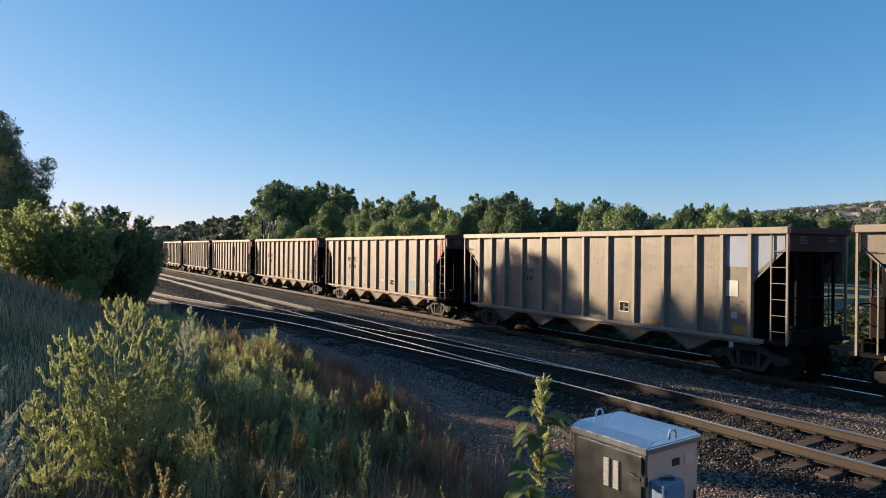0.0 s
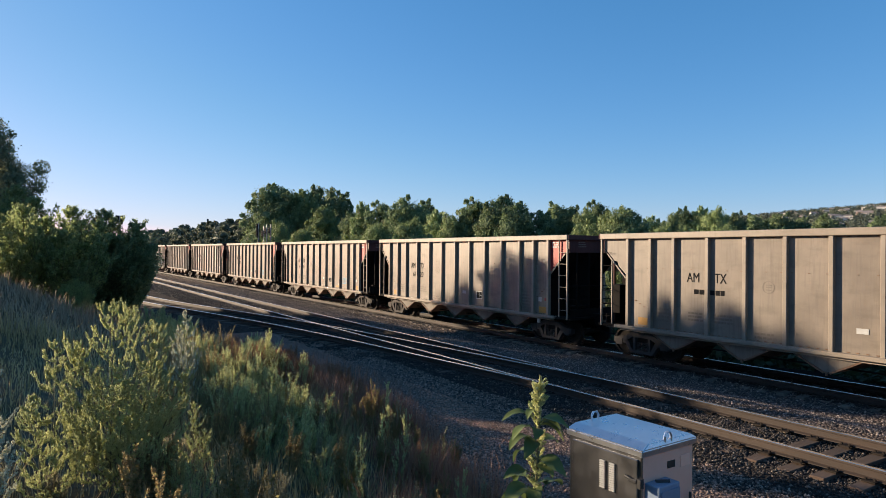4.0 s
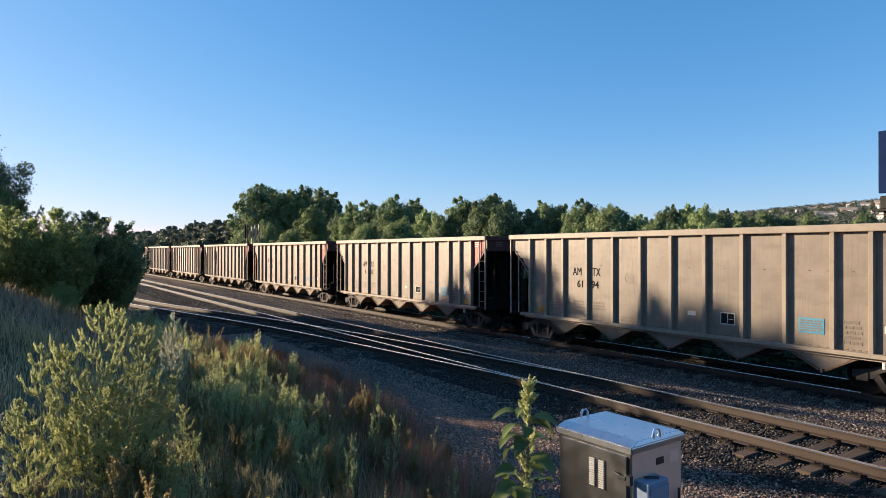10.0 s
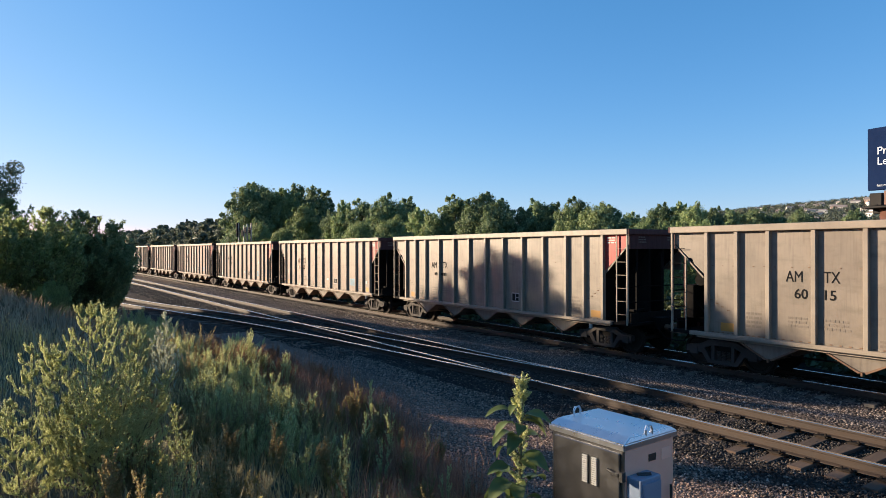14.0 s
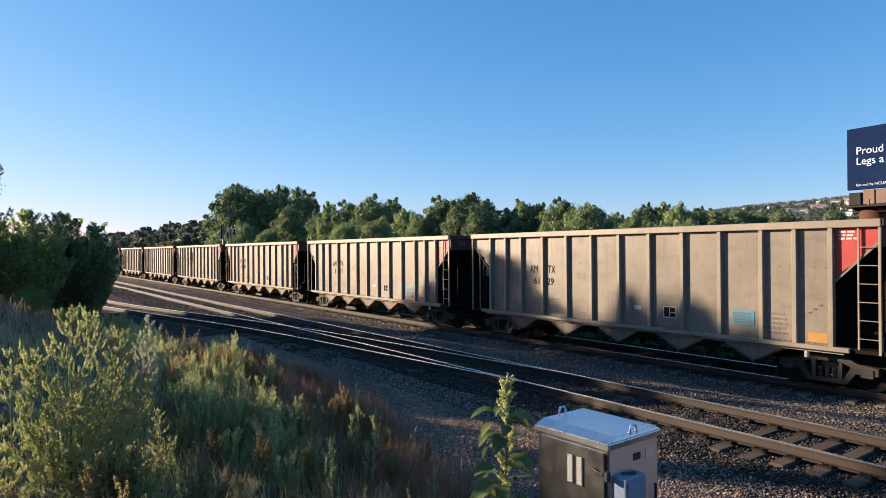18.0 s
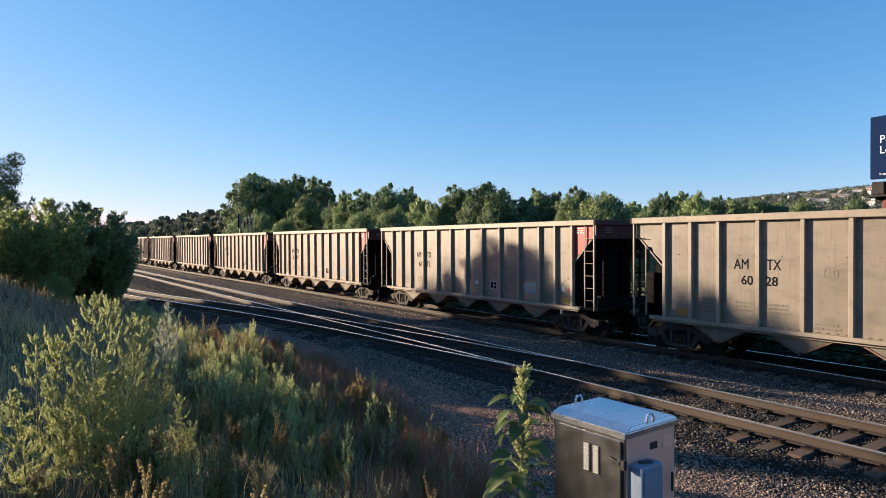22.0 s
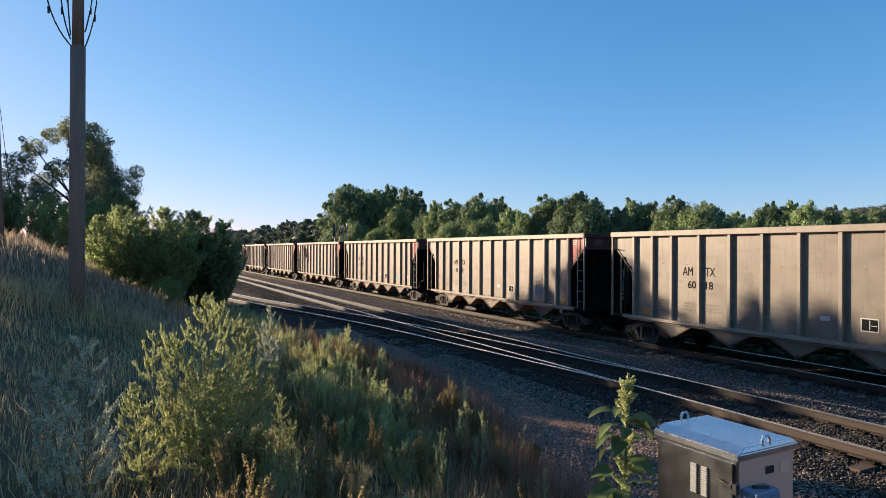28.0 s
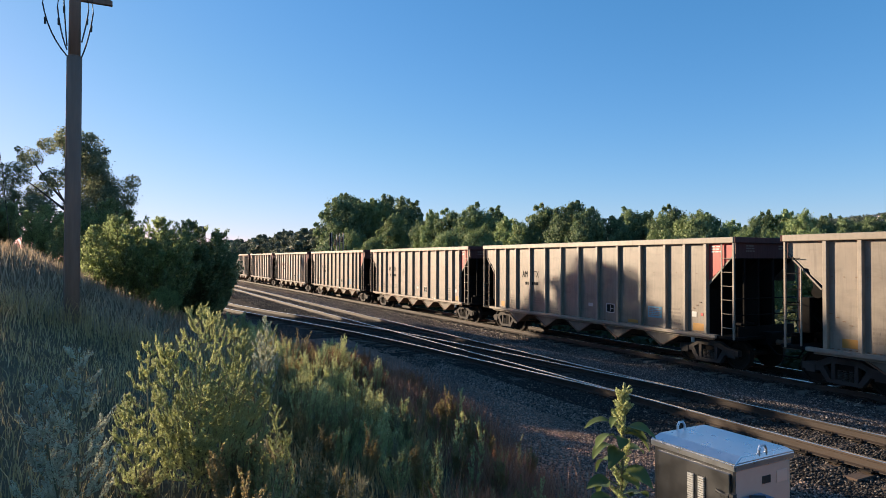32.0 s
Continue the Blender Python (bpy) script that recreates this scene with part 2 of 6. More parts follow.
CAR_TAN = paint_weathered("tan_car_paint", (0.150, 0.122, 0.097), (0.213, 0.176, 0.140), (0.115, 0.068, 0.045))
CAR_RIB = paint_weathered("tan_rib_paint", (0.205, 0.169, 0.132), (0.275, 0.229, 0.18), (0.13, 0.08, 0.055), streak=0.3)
# dusty tan, darkened: the shade on the near chutes is in this colour
CHUTE = paint_weathered("dusty_chute_paint", (0.115, 0.096, 0.078), (0.18, 0.152, 0.124), (0.09, 0.055, 0.036), rough=0.6)
CAR_RED = paint_weathered("red_end_paint", (0.34, 0.022, 0.022), (0.36, 0.045, 0.038), (0.12, 0.03, 0.02), streak=0.25)
CAR_END = paint_weathered("dull_red_brown_end_paint", (0.062, 0.022, 0.02), (0.08, 0.032, 0.028), (0.03, 0.016, 0.013), rough=0.8)
# grime plus the underbody's shade, both put into these near-black colours
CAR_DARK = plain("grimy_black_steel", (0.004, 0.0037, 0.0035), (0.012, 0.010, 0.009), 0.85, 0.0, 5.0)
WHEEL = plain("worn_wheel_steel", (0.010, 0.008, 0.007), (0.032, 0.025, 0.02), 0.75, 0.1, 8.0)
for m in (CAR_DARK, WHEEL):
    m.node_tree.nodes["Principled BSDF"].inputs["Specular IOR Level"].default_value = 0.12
TRUCK = plain("dusty_truck_steel", (0.018, 0.015, 0.014), (0.066, 0.056, 0.05), 0.85, 0.0, 5.0, 0.3)
RUSTED = plain("rusted_steel", (0.085, 0.045, 0.028), (0.20, 0.115, 0.07), 0.8, 0.0, 9.0, 0.3)
BLACK_PAINT = plain("black_lettering", (0.008, 0.008, 0.009), (0.018, 0.018, 0.018), 0.8, 0, 20, 0)
BLACK_PAINT.node_tree.nodes["Principled BSDF"].inputs["Specular IOR Level"].default_value = 0.05
WHITE_PAINT = plain("white_lettering", (0.32, 0.32, 0.31), (0.48, 0.48, 0.46), 0.6, 0, 20, 0)
FADED_PAINT = plain("faded_stencil", (0.105, 0.085, 0.068), (0.155, 0.127, 0.10), 0.6, 0, 30, 0)
BLUE_PAINT = plain("faded_blue_panel", (0.03, 0.18, 0.29), (0.055, 0.24, 0.36), 0.5, 0, 12, 0.1)
ORANGE_PAINT = plain("orange_panel", (0.28, 0.13, 0.02), (0.38, 0.19, 0.03), 0.6, 0, 12, 0.1)
RAIL_SIDE = plain("brown_rail_steel", (0.012, 0.008, 0.006), (0.052, 0.032, 0.022), 0.75, 0.05, 9, 0.25, (0.2, 1, 1))
RAIL_TOP = plain("polished_rail_head", (0.50, 0.43, 0.36), (0.70, 0.62, 0.53), 0.26, 0.95, 10, 0.05, (0.1, 1, 1))
TIE_WOOD = plain("weathered_tie_wood", (0.03, 0.019, 0.013), (0.10, 0.063, 0.043), 0.9, 0, 7, 0.5, (1, 0.15, 1), 0.5)
TIE_GREY = plain("dusty_grey_tie", (0.05, 0.043, 0.036), (0.16, 0.137, 0.112), 0.9, 0, 7, 0.4, (1, 0.2, 1), 0.4)


def gravel(name, *cols, cell=15.0, relief=1.0, dust=(0.12, 0.10, 0.085), dusty=0.35):
    """Crushed stone: every stone its own tone, rounded relief, dust in patches."""
    m, nt, b = shader(name, 0.9)
    c = place(nt)
    v = node(nt, "TexVoronoi", Scale=cell, Randomness=1.0)
    nt.links.new(c, v.inputs["Vector"])
    sep = nt.nodes.new("ShaderNodeSeparateColor")
    nt.links.new(v.outputs["Color"], sep.inputs[0])
    n = len(cols)
    col = ramp(nt, sep.outputs[0], *[(i / (n - 1), k) for i, k in enumerate(cols)])
    patch = noise_at(nt, c, 0.55, 5, 0.6)
    col = mix(nt, math_node(nt, "MULTIPLY", ramp(nt, patch, (0.42, (0, 0, 0)), (0.7, (1, 1, 1))), dusty), col, dust)
    fine = noise_at(nt, c, 90, 3)
    col = mix(nt, 0.35, col, ramp(nt, fine, (0.3, (0.5, 0.5, 0.5)), (0.7, (1.3, 1.3, 1.3))), "MULTIPLY")
    nt.links.new(col, b.inputs["Base Color"])
    hgt = math_node(nt, "SUBTRACT", 1.0, v.outputs["Distance"])
    bump(nt, b, hgt, relief, 0.035)
    b.inputs["Specular IOR Level"].default_value = 0.08
    return m


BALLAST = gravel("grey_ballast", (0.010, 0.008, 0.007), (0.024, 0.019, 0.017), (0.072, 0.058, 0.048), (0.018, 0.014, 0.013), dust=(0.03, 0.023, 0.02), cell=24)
# pinkish stone between the tracks; extra light for its shade is in the colour
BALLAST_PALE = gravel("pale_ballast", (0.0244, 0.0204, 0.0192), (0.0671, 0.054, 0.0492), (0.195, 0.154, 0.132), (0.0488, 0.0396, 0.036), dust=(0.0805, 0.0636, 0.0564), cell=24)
FINES = gravel("brown_gravel", (0.0969, 0.063, 0.05), (0.182, 0.119, 0.093), (0.331, 0.221, 0.172), cell=22, relief=0.9, dusty=0.5, dust=(0.171, 0.108, 0.083))


def pale_streak(m):
    """A streak of paler reddish gravel along the foot of the bank."""
    nt = m.node_tree
    b = nt.nodes["Principled BSDF"]
    col = b.inputs["Base Color"].links[0].from_socket
    c = place(nt)
    dot = nt.nodes.new("ShaderNodeVectorMath")
    dot.operation = "DOT_PRODUCT"
    nt.links.new(c, dot.inputs[0])
    dot.inputs[1].default_value = (0.414, 0.91, 0)
    off = math_node(nt, "ADD", math_node(nt, "SUBTRACT", dot.outputs["Value"], 2.25), math_node(nt, "MULTIPLY", math_node(nt, "SUBTRACT", noise_at(nt, c, 1.4, 4), 0.5), 1.6))
    mask = ramp(nt, math_node(nt, "ABSOLUTE", off), (0.15, (0.75, 0.75, 0.75)), (0.75, (0, 0, 0)))
    pale = mix(nt, 1.0, col, (2.6, 2.0, 1.75), "MULTIPLY")
    nt.links.new(mix(nt, mask, col, pale), b.inputs["Base Color"])


pale_streak(FINES)


def soil_material():
    m, nt, b = shader("weedy_soil", 0.95)
    c = place(nt)
    a, f = noise_at(nt, c, 0.7, 5, 0.6), noise_at(nt, c, 14, 5, 0.7)
    col = mix(nt, ramp(nt, a, (0.35, (0, 0, 0)), (0.65, (1, 1, 1))), (0.15, 0.11, 0.07), (0.22, 0.16, 0.115))
    col = mix(nt, 0.6, col, ramp(nt, f, (0.3, (0.55, 0.55, 0.5)), (0.7, (1.4, 1.35, 1.2))), "MULTIPLY")
    nt.links.new(col, b.inputs["Base Color"])
    bump(nt, b, f, 0.8, 0.06)
    return m


SOIL = soil_material()
# near-black: the train's shade on the ground behind it, put into the colour
SHADE_SOIL = plain("dark_cinder_soil", (0.010, 0.0095, 0.009), (0.028, 0.025, 0.022), 0.95, 0, 1.5, 0.4)
FIELD = plain("dry_field_grass", (0.05, 0.06, 0.022), (0.13, 0.115, 0.055), 0.95, 0, 0.4, 0.4)

for m in (SOIL, SHADE_SOIL):
    m.node_tree.nodes["Principled BSDF"].inputs["Specular IOR Level"].default_value = 0.0

# ---- the lie of the land: x runs with the tracks, y away from the bank ----
TRACK_FAR, TRACK_NEAR, NEAR_LEVEL = 17.75, 11.15, 0.30     # the tracks' middles; rail top of the far one is z = 0


def step(v, a, b):
    k = min(1.0, max(0.0, (v - a) / (b - a)))
    return k * k * (3 - 2 * k)


def bend(knots, v):
    """A line through knots, level past its ends."""
    return float(np.interp(v, [k for k, _ in knots], [w for _, w in knots]))


def swing(x):
    """How far the siding stands off the near track at x."""
    u, off, at = -x, 0.0, 10.0
    while at < min(u, 60.0):
        slope = bend(((10, 0.0), (12, 0.1), (20, 0.1), (30, 0.2), (38, 0.2), (54, 0.0)), at)
        off, at = off + slope * 0.25, at + 0.25
    return off


def toe(x):
    """The foot of the bank."""
    return bend(((-70, 1.0), (-45, 2.6), (-34, 5.0), (-20, 6.3), (-14, 6.5), (-9, 5.6), (-5, 4.4), (-2.5, 5.0), (0, 6.6), (8, 6.8)), x)


def land(x, y):
    r2 = noise.noise((x * 0.35, y * 0.35, 0))
    fine = 0.03 * noise.noise((x * 1.7, y * 1.7, 5))
    u = toe(x) - y
    if u > 0:                                             # the bank
        lift = 1.0 + 0.035 * min(10.0, max(0.0, -x - 9))
        h = 0.21 * min(u, 5.0) + (0.40 - 0.12 * (1 - step(-x, 13, 20))) * max(0.0, min(u - 5.0, 3.8)) + 0.004 * max(0, min(u - 8.8, 60))
        return 0.02 + h * lift * (1 - 0.45 * step(-x, 55, 75)) + (0.10 * r2 + 2 * fine) * step(u, 0, 1.5)
    if y < 13.0:
        z = 0.0 + (0.10 - 0.055 * step(x, -7.6, -5.4)) * step(y, 8.2, 9.6) + 0.08 * step(-x, 18, 30) * (1 - step(y, 8.2, 9.6))
        return z + 0.6 * fine + 0.02 * r2
    if y < 19.8:
        return 0.10 - 0.40 * step(y, 13.0, 15.8) + 0.09 * step(y, 16.25, 16.65) + 0.5 * fine
    z = -0.21 - 0.9 * step(y, 19.8, 23.0) + 0.15 * r2
    d, bearing = math.hypot(x, y), math.degrees(math.atan2(-x, y))
    rise = step(d, 450, 1500) * bend(((-60, 0.2), (0, 1.0), (10, 1.0), (21, 0.86), (34, 0.64), (45, 0.4), (60, 0.1), (75, 0.0)), bearing)
    return z + 113 * rise * (1 - 0.25 * step(d, 1700, 3500)) + 6 * rise * noise.noise((x * 0.006, y * 0.006, 2))


def spread(near0, near1, pitch, far0, far1, grow=1.14):
    """Grid lines: even from near0 to near1, then ever wider apart."""
    v = [near0 + pitch * i for i in range(int((near1 - near0) / pitch) + 1)]
    d, lo, hi = pitch, near0, v[-1]
    while hi < far1 or lo > far0:
        d *= grow
        if hi < far1:
            hi = min(far1, hi + d)
            v.append(hi)
        if lo > far0:
            lo = max(far0, lo - d)
            v.insert(0, lo)
    return v


def make_ground():
    xs, ys = spread(-52, 6, 0.3, -4200, 4200), spread(-8, 21, 0.3, -4200, 4200)
    nx, ny = len(xs), len(ys)
    co = np.array([(x, y, land(x, y)) for y in ys for x in xs])
    i = np.arange((nx - 1) * (ny - 1))
    a = (i // (nx - 1)) * nx + i % (nx - 1)
    ob = from_arrays("ground", co, np.stack([a, a + 1, a + nx + 1, a + nx], 1), BALLAST, None, True)
    for m in (FINES, SOIL, FIELD, SHADE_SOIL, BALLAST_PALE):
        ob.data.materials.append(m)
    slots = []
    for k in range(len(a)):
        x, y, _ = co[a[k]]
        w = 0.5 * noise.noise((x * 0.8, y * 0.8, 9)) + 0.25 * noise.noise((x * 3, y * 3, 4))
        if y < toe(x) + w * 1.2:
            slots.append(2)
        elif y < 8.6 + w and x > -26:
            slots.append(1)
        else:
            # slot 4 paints the shaded strip beyond the far track
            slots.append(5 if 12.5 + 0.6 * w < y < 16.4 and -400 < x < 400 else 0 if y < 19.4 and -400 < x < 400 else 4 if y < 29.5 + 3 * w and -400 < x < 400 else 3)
    ob.data.polygons.foreach_set("material_index", slots)
    tagged(ob, "crushed stone yard ground between railway tracks and weedy bank", "ground", kind="structure")


make_ground()

# ---- tracks ----
RAIL_SHAPE = ((-0.07, 0), (0.07, 0), (0.07, 0.014), (0.012, 0.034), (0.009, 0.128), (0.036, 0.14), (0.036, 0.17),
              (0.028, 0.18), (-0.028, 0.18), (-0.036, 0.17), (-0.036, 0.14), (-0.009, 0.128), (-0.012, 0.034), (-0.07, 0.014))


def rail(parent, line, level):
    """A rail along points (x, y), its head at level."""
    bm = bmesh.new()
    rings = []
    for n, (x, y) in enumerate(line):
        x0, y0 = line[max(0, n - 1)]
        x1, y1 = line[min(len(line) - 1, n + 1)]
        d = Vector((x1 - x0, y1 - y0)).normalized()
        rings.append([bm.verts.new((x - d.y * u, y + d.x * u, level - 0.18 + v)) for u, v in RAIL_SHAPE])
    k = len(RAIL_SHAPE)
    for p, q in zip(rings, rings[1:]):
        for i in range(k):
            f = bm.faces.new((p[i], p[(i + 1) % k], q[(i + 1) % k], q[i]))
            f.material_index = 1 if i in (6, 7, 8) else 0
    bm.faces.new(rings[0])
    bm.faces.new(rings[-1][::-1])
    ob = part("rail", bm, RAIL_SIDE, parent)
    ob.data.materials.append(RAIL_TOP)
    return ob


def straight(x0, x1, y):
    return [(x0 + (x1 - x0) * i / 12, y) for i in range(13)]


far_track = thing("railway_track", pose(0, 0, 0), "straight main track with brown rails on dusty ties in ballast", "railway track", "tracks", "structure")
near_track = thing("railway_track", pose(0, 0, 0), "brown-railed yard track with dark wooden ties and a switch", "railway track", "tracks", "structure")
siding = thing("railway_track", pose(0, 0, 0), "siding track that curves away from the switch", "railway track", "tracks", "structure")
for y in (-0.755, 0.755):
    rail(far_track, straight(-420, 90, TRACK_FAR + y), 0.0)
    rail(near_track, straight(-420, 90, TRACK_NEAR + y * 1.03), NEAR_LEVEL)
for y in (-0.755, 0.755):
    xs = [-11 - 0.75 * i for i in range(70)] + [-80, -120, -200]
    rail(siding, [(x, TRACK_NEAR + y * 1.03 - swing(x)) for x in xs], NEAR_LEVEL + 0.003)


def tie_mesh(name, length, material):
    bm = bevelled(-0.115, 0.115, -length / 2, length / 2, -0.17, 0, 0.012)
    for v in bm.verts:
        v.co += Vector((noise.noise(v.co * 9), noise.noise(v.co * 7 + Vector((3, 0, 0))), noise.noise(v.co * 11))) * 0.006
    me = bpy.data.meshes.new(name)
    bm.to_mesh(me)
    bm.free()
    me.materials.append(material)
    return me


TIES = [tie_mesh("tie", 2.6, m) for m in (TIE_GREY, TIE_WOOD)]
LONG_TIES = [tie_mesh("tie", 2.6 + 0.5 * i, TIE_WOOD) for i in range(9)]
PLATE = bpy.data.meshes.new("tie_plate")
bm = bmesh.new()
block(bm, -0.09, 0.09, -0.18, 0.18, 0, 0.02)
for sx in (-0.06, 0.06):
    for sy in (-0.1, 0.1):
        block(bm, sx - 0.012, sx + 0.012, sy - 0.02, sy + 0.02, 0.02, 0.045)
bm.to_mesh(PLATE)
bm.free()
PLATE.materials.append(WHEEL)


def lay_ties():
    rnd = random.Random(4)
    for track, y, level, me, x0, x1 in ((far_track, TRACK_FAR, 0.0, TIES[0], -75, 4), (near_track, TRACK_NEAR, NEAR_LEVEL, TIES[1], -10, 4),
                                        (near_track, TRACK_NEAR, NEAR_LEVEL, None, -40, -10), (near_track, TRACK_NEAR, NEAR_LEVEL, TIES[1], -75, -40),
                                        (siding, 0, NEAR_LEVEL, TIES[1], -58, -40)):
        x = x1
        while x > x0:
            off = swing(x)
            mid, use = (TRACK_NEAR - off, me) if track is siding else (y, me)
            if use is None:                               # long ties under both routes of the switch
                use = LONG_TIES[min(8, round(off / 0.5))]
                mid = y - min(off, 4.0) / 2
            t = new("tie", use)
            t.parent = track
            t.matrix_basis = pose(x + rnd.uniform(-0.03, 0.03), mid + rnd.uniform(-0.06, 0.06), level - 0.186 + rnd.uniform(-0.045, 0.0), 0, 0, rnd.uniform(-1.5, 1.5))
            if x > -22 and track is not siding:
                for s in (-1, 1):
                    p = new("tie_plate", PLATE)
                    p.parent = track
                    p.matrix_basis = pose(x, y + s * 0.755 * (1 if track is far_track else 1.03), level - 0.186, 0, 0, 0)
            x -= 0.52
    for track, y, level in ((far_track, TRACK_FAR, 0.0), (near_track, TRACK_NEAR, NEAR_LEVEL)):   # the far ends, out of reach
        bm = bmesh.new()
        for i in range(300):
            x = -75.5 - i * 0.55
            block(bm, x - 0.11, x + 0.11, y - 1.3, y + 1.3, level - 0.35, level - 0.183)
        tagged(part("distant_ties", bm, TIES[0].materials[0], track), kind="stuff")


lay_ties()


def stones():
    """Loose ballast stones that stand out of the bed."""
    rng = np.random.default_rng(3)
    octa = np.array([(1, 0, 0), (0, 1, 0), (-1, 0, 0), (0, -1, 0), (0, 0, 1), (0, 0, -1)], float)
    tri = np.array([(0, 1, 4), (1, 2, 4), (2, 3, 4), (3, 0, 4), (1, 0, 5), (2, 1, 5), (3, 2, 5), (0, 3, 5)])
    n = 190000
    x = -1 - 19 * rng.random(n) ** 1.35
    low = rng.random(n) < 0.34                             # finer ones on the trodden ground before the tracks
    x[: n // 4] = -20 - 45 * rng.random(n // 4)
    y = np.where(low & (x > -18), np.array([toe(a) for a in x]) + 0.15 + rng.random(n) * (9.0 - np.array([toe(a) for a in x])), rng.uniform(8.3, 19.4, n))
    z = np.array([land(a, b) for a, b in zip(x, y)])
    size = rng.uniform(0.013, 0.031, n) * np.where(x < -20, 1.3 - 0.03 * (x + 20), 1.0) * np.where(y < 8.3, 0.75, 1.0)
    co = octa[None] * rng.uniform(0.6, 1.25, (n, 6, 1)) * size[:, None, None] * np.array((1.15, 1.0, 0.8))
    a = rng.uniform(0, 6.28, n)
    ca, sa = np.cos(a)[:, None], np.sin(a)[:, None]
    co = np.stack([co[..., 0] * ca - co[..., 1] * sa, co[..., 0] * sa + co[..., 1] * ca, co[..., 2]], -1)
    co += np.stack([x, y, z + size * 0.25], 1)[:, None]
    f = (tri[None] + 6 * np.arange(n)[:, None, None]).reshape(-1, 3)
    path, nt, b = shader("brown_path_stone", 0.9)
    nt.links.new(ramp(nt, island(nt), (0.0, (0.06, 0.042, 0.035)), (0.5, (0.16, 0.112, 0.09)), (0.85, (0.30, 0.215, 0.172)), (1.0, (0.44, 0.335, 0.27))), b.inputs["Base Color"])
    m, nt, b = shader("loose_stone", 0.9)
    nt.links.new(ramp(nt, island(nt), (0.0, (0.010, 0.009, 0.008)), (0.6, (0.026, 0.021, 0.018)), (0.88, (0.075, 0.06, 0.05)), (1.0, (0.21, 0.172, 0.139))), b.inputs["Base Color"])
    trodden = low & (x > -20)
    ob = from_arrays("path_stones", co[trodden].reshape(-1, 3), f[: 8 * int(trodden.sum())], path)
    tagged(ob, "small loose brown stones on the trodden gravel", "gravel", kind="stuff")
    co, f = co[~trodden], f[: 8 * int((~trodden).sum())]
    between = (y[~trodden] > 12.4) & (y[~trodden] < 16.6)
    # pinkish stones, their colour also brightened to lift them out of shade
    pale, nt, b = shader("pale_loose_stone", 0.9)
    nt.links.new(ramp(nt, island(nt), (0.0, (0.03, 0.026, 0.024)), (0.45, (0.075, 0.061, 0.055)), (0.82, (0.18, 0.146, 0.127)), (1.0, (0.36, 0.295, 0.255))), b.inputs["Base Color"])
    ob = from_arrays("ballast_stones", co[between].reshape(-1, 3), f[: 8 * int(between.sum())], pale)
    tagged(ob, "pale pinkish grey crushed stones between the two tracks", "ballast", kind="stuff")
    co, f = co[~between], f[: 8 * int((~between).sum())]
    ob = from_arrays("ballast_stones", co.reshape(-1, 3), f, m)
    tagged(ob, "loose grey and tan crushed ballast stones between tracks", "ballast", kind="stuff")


stones()

# ---- the train: coal hopper cars, 16.18 m from coupler to coupler ----
HALF = 1.54                                              # half the body's width
RIBS = [0.05 + v for v in (-6.21, -5.33, -4.47, -3.34, -2.2, -1.1, 0.02, 1.14, 2.26, 3.4, 4.54, 5.37, 6.2)]
CHUTES = (-4.48, -2.28, -0.08, 2.12, 4.3)
SHEET = -1.42                                            # the side sheets stand back behind the ribs


def letters(body, size, heavy=0.0, narrow=1.0):
    cu = bpy.data.curves.new("lettering", "FONT")
    cu.body, cu.size, cu.offset, cu.extrude = body, size, heavy, 0.0015
    cu.resolution_u = 3
    ob = new("lettering", cu)
    bpy.context.view_layer.update()
    me = bpy.data.meshes.new_from_object(ob.evaluated_get(bpy.context.evaluated_depsgraph_get()))
    bpy.data.objects.remove(ob)
    bpy.data.curves.remove(cu)
    me.transform(Matrix.Diagonal((narrow, 1, 1, 1)))
    return me


def stick(name, car, material, x0, x1, z0, z1, label="", y=SHEET):
    bm = bmesh.new()
    block(bm, x0, x1, y - 0.012, y - 0.004, z0, z1)
    return tagged(part(name, bm, material, car), label, kind="stuff")


def bars(name, car, material, x0, x1, z0, z1, rows, y=SHEET, seed=1, label=""):
    """Small writing too far off to read: rows of plain bars."""
    rnd, bm = random.Random(seed), bmesh.new()
    pitch = (z1 - z0) / rows
    for i in range(rows):
        x, z = x0, z1 - (i + 1) * pitch
        while x < x1 - 0.05:
            w = min(rnd.uniform(0.05, 0.16), x1 - x)
            block(bm, x, x + w, y - 0.006, y - 0.003, z + pitch * 0.25, z + pitch * 0.8)
            x += w + 0.025
    return tagged(part(name, bm, material, car), label, kind="stuff")


def wheelset_mesh():
    """Axle and both wheels turned as one piece, with three cap bolts left plain."""
    half = ((0.10, 0.08), (0.64, 0.08), (0.655, 0.15), (0.668, 0.17), (0.672, 0.40), (0.672, 0.49), (0.70, 0.485), (0.705, 0.46), (0.81, 0.452),
            (0.815, 0.38), (0.76, 0.36), (0.755, 0.17), (0.82, 0.14), (0.83, 0.085), (1.03, 0.085), (1.035, 0.0))
    line = [(-y, r) for y, r in half[::-1]] + list(half)
    seg, bm, rings = 28, bmesh.new(), []
    for y, r in line:
        rings.append([bm.verts.new((max(r, 1e-4) * math.cos(math.tau * i / seg), y, max(r, 1e-4) * math.sin(math.tau * i / seg))) for i in range(seg)])
    for p, q in zip(rings, rings[1:]):
        for i in range(seg):
            j = (i + 1) % seg
            bm.faces.new((p[i], p[j], q[j], q[i]))
    me = bpy.data.meshes.new("wheelset")
    bmesh.ops.recalc_face_normals(bm, faces=bm.faces)
    bm.to_mesh(me)
    bm.free()
    me.materials.append(WHEEL)
    return me


WHEELSET = wheelset_mesh()


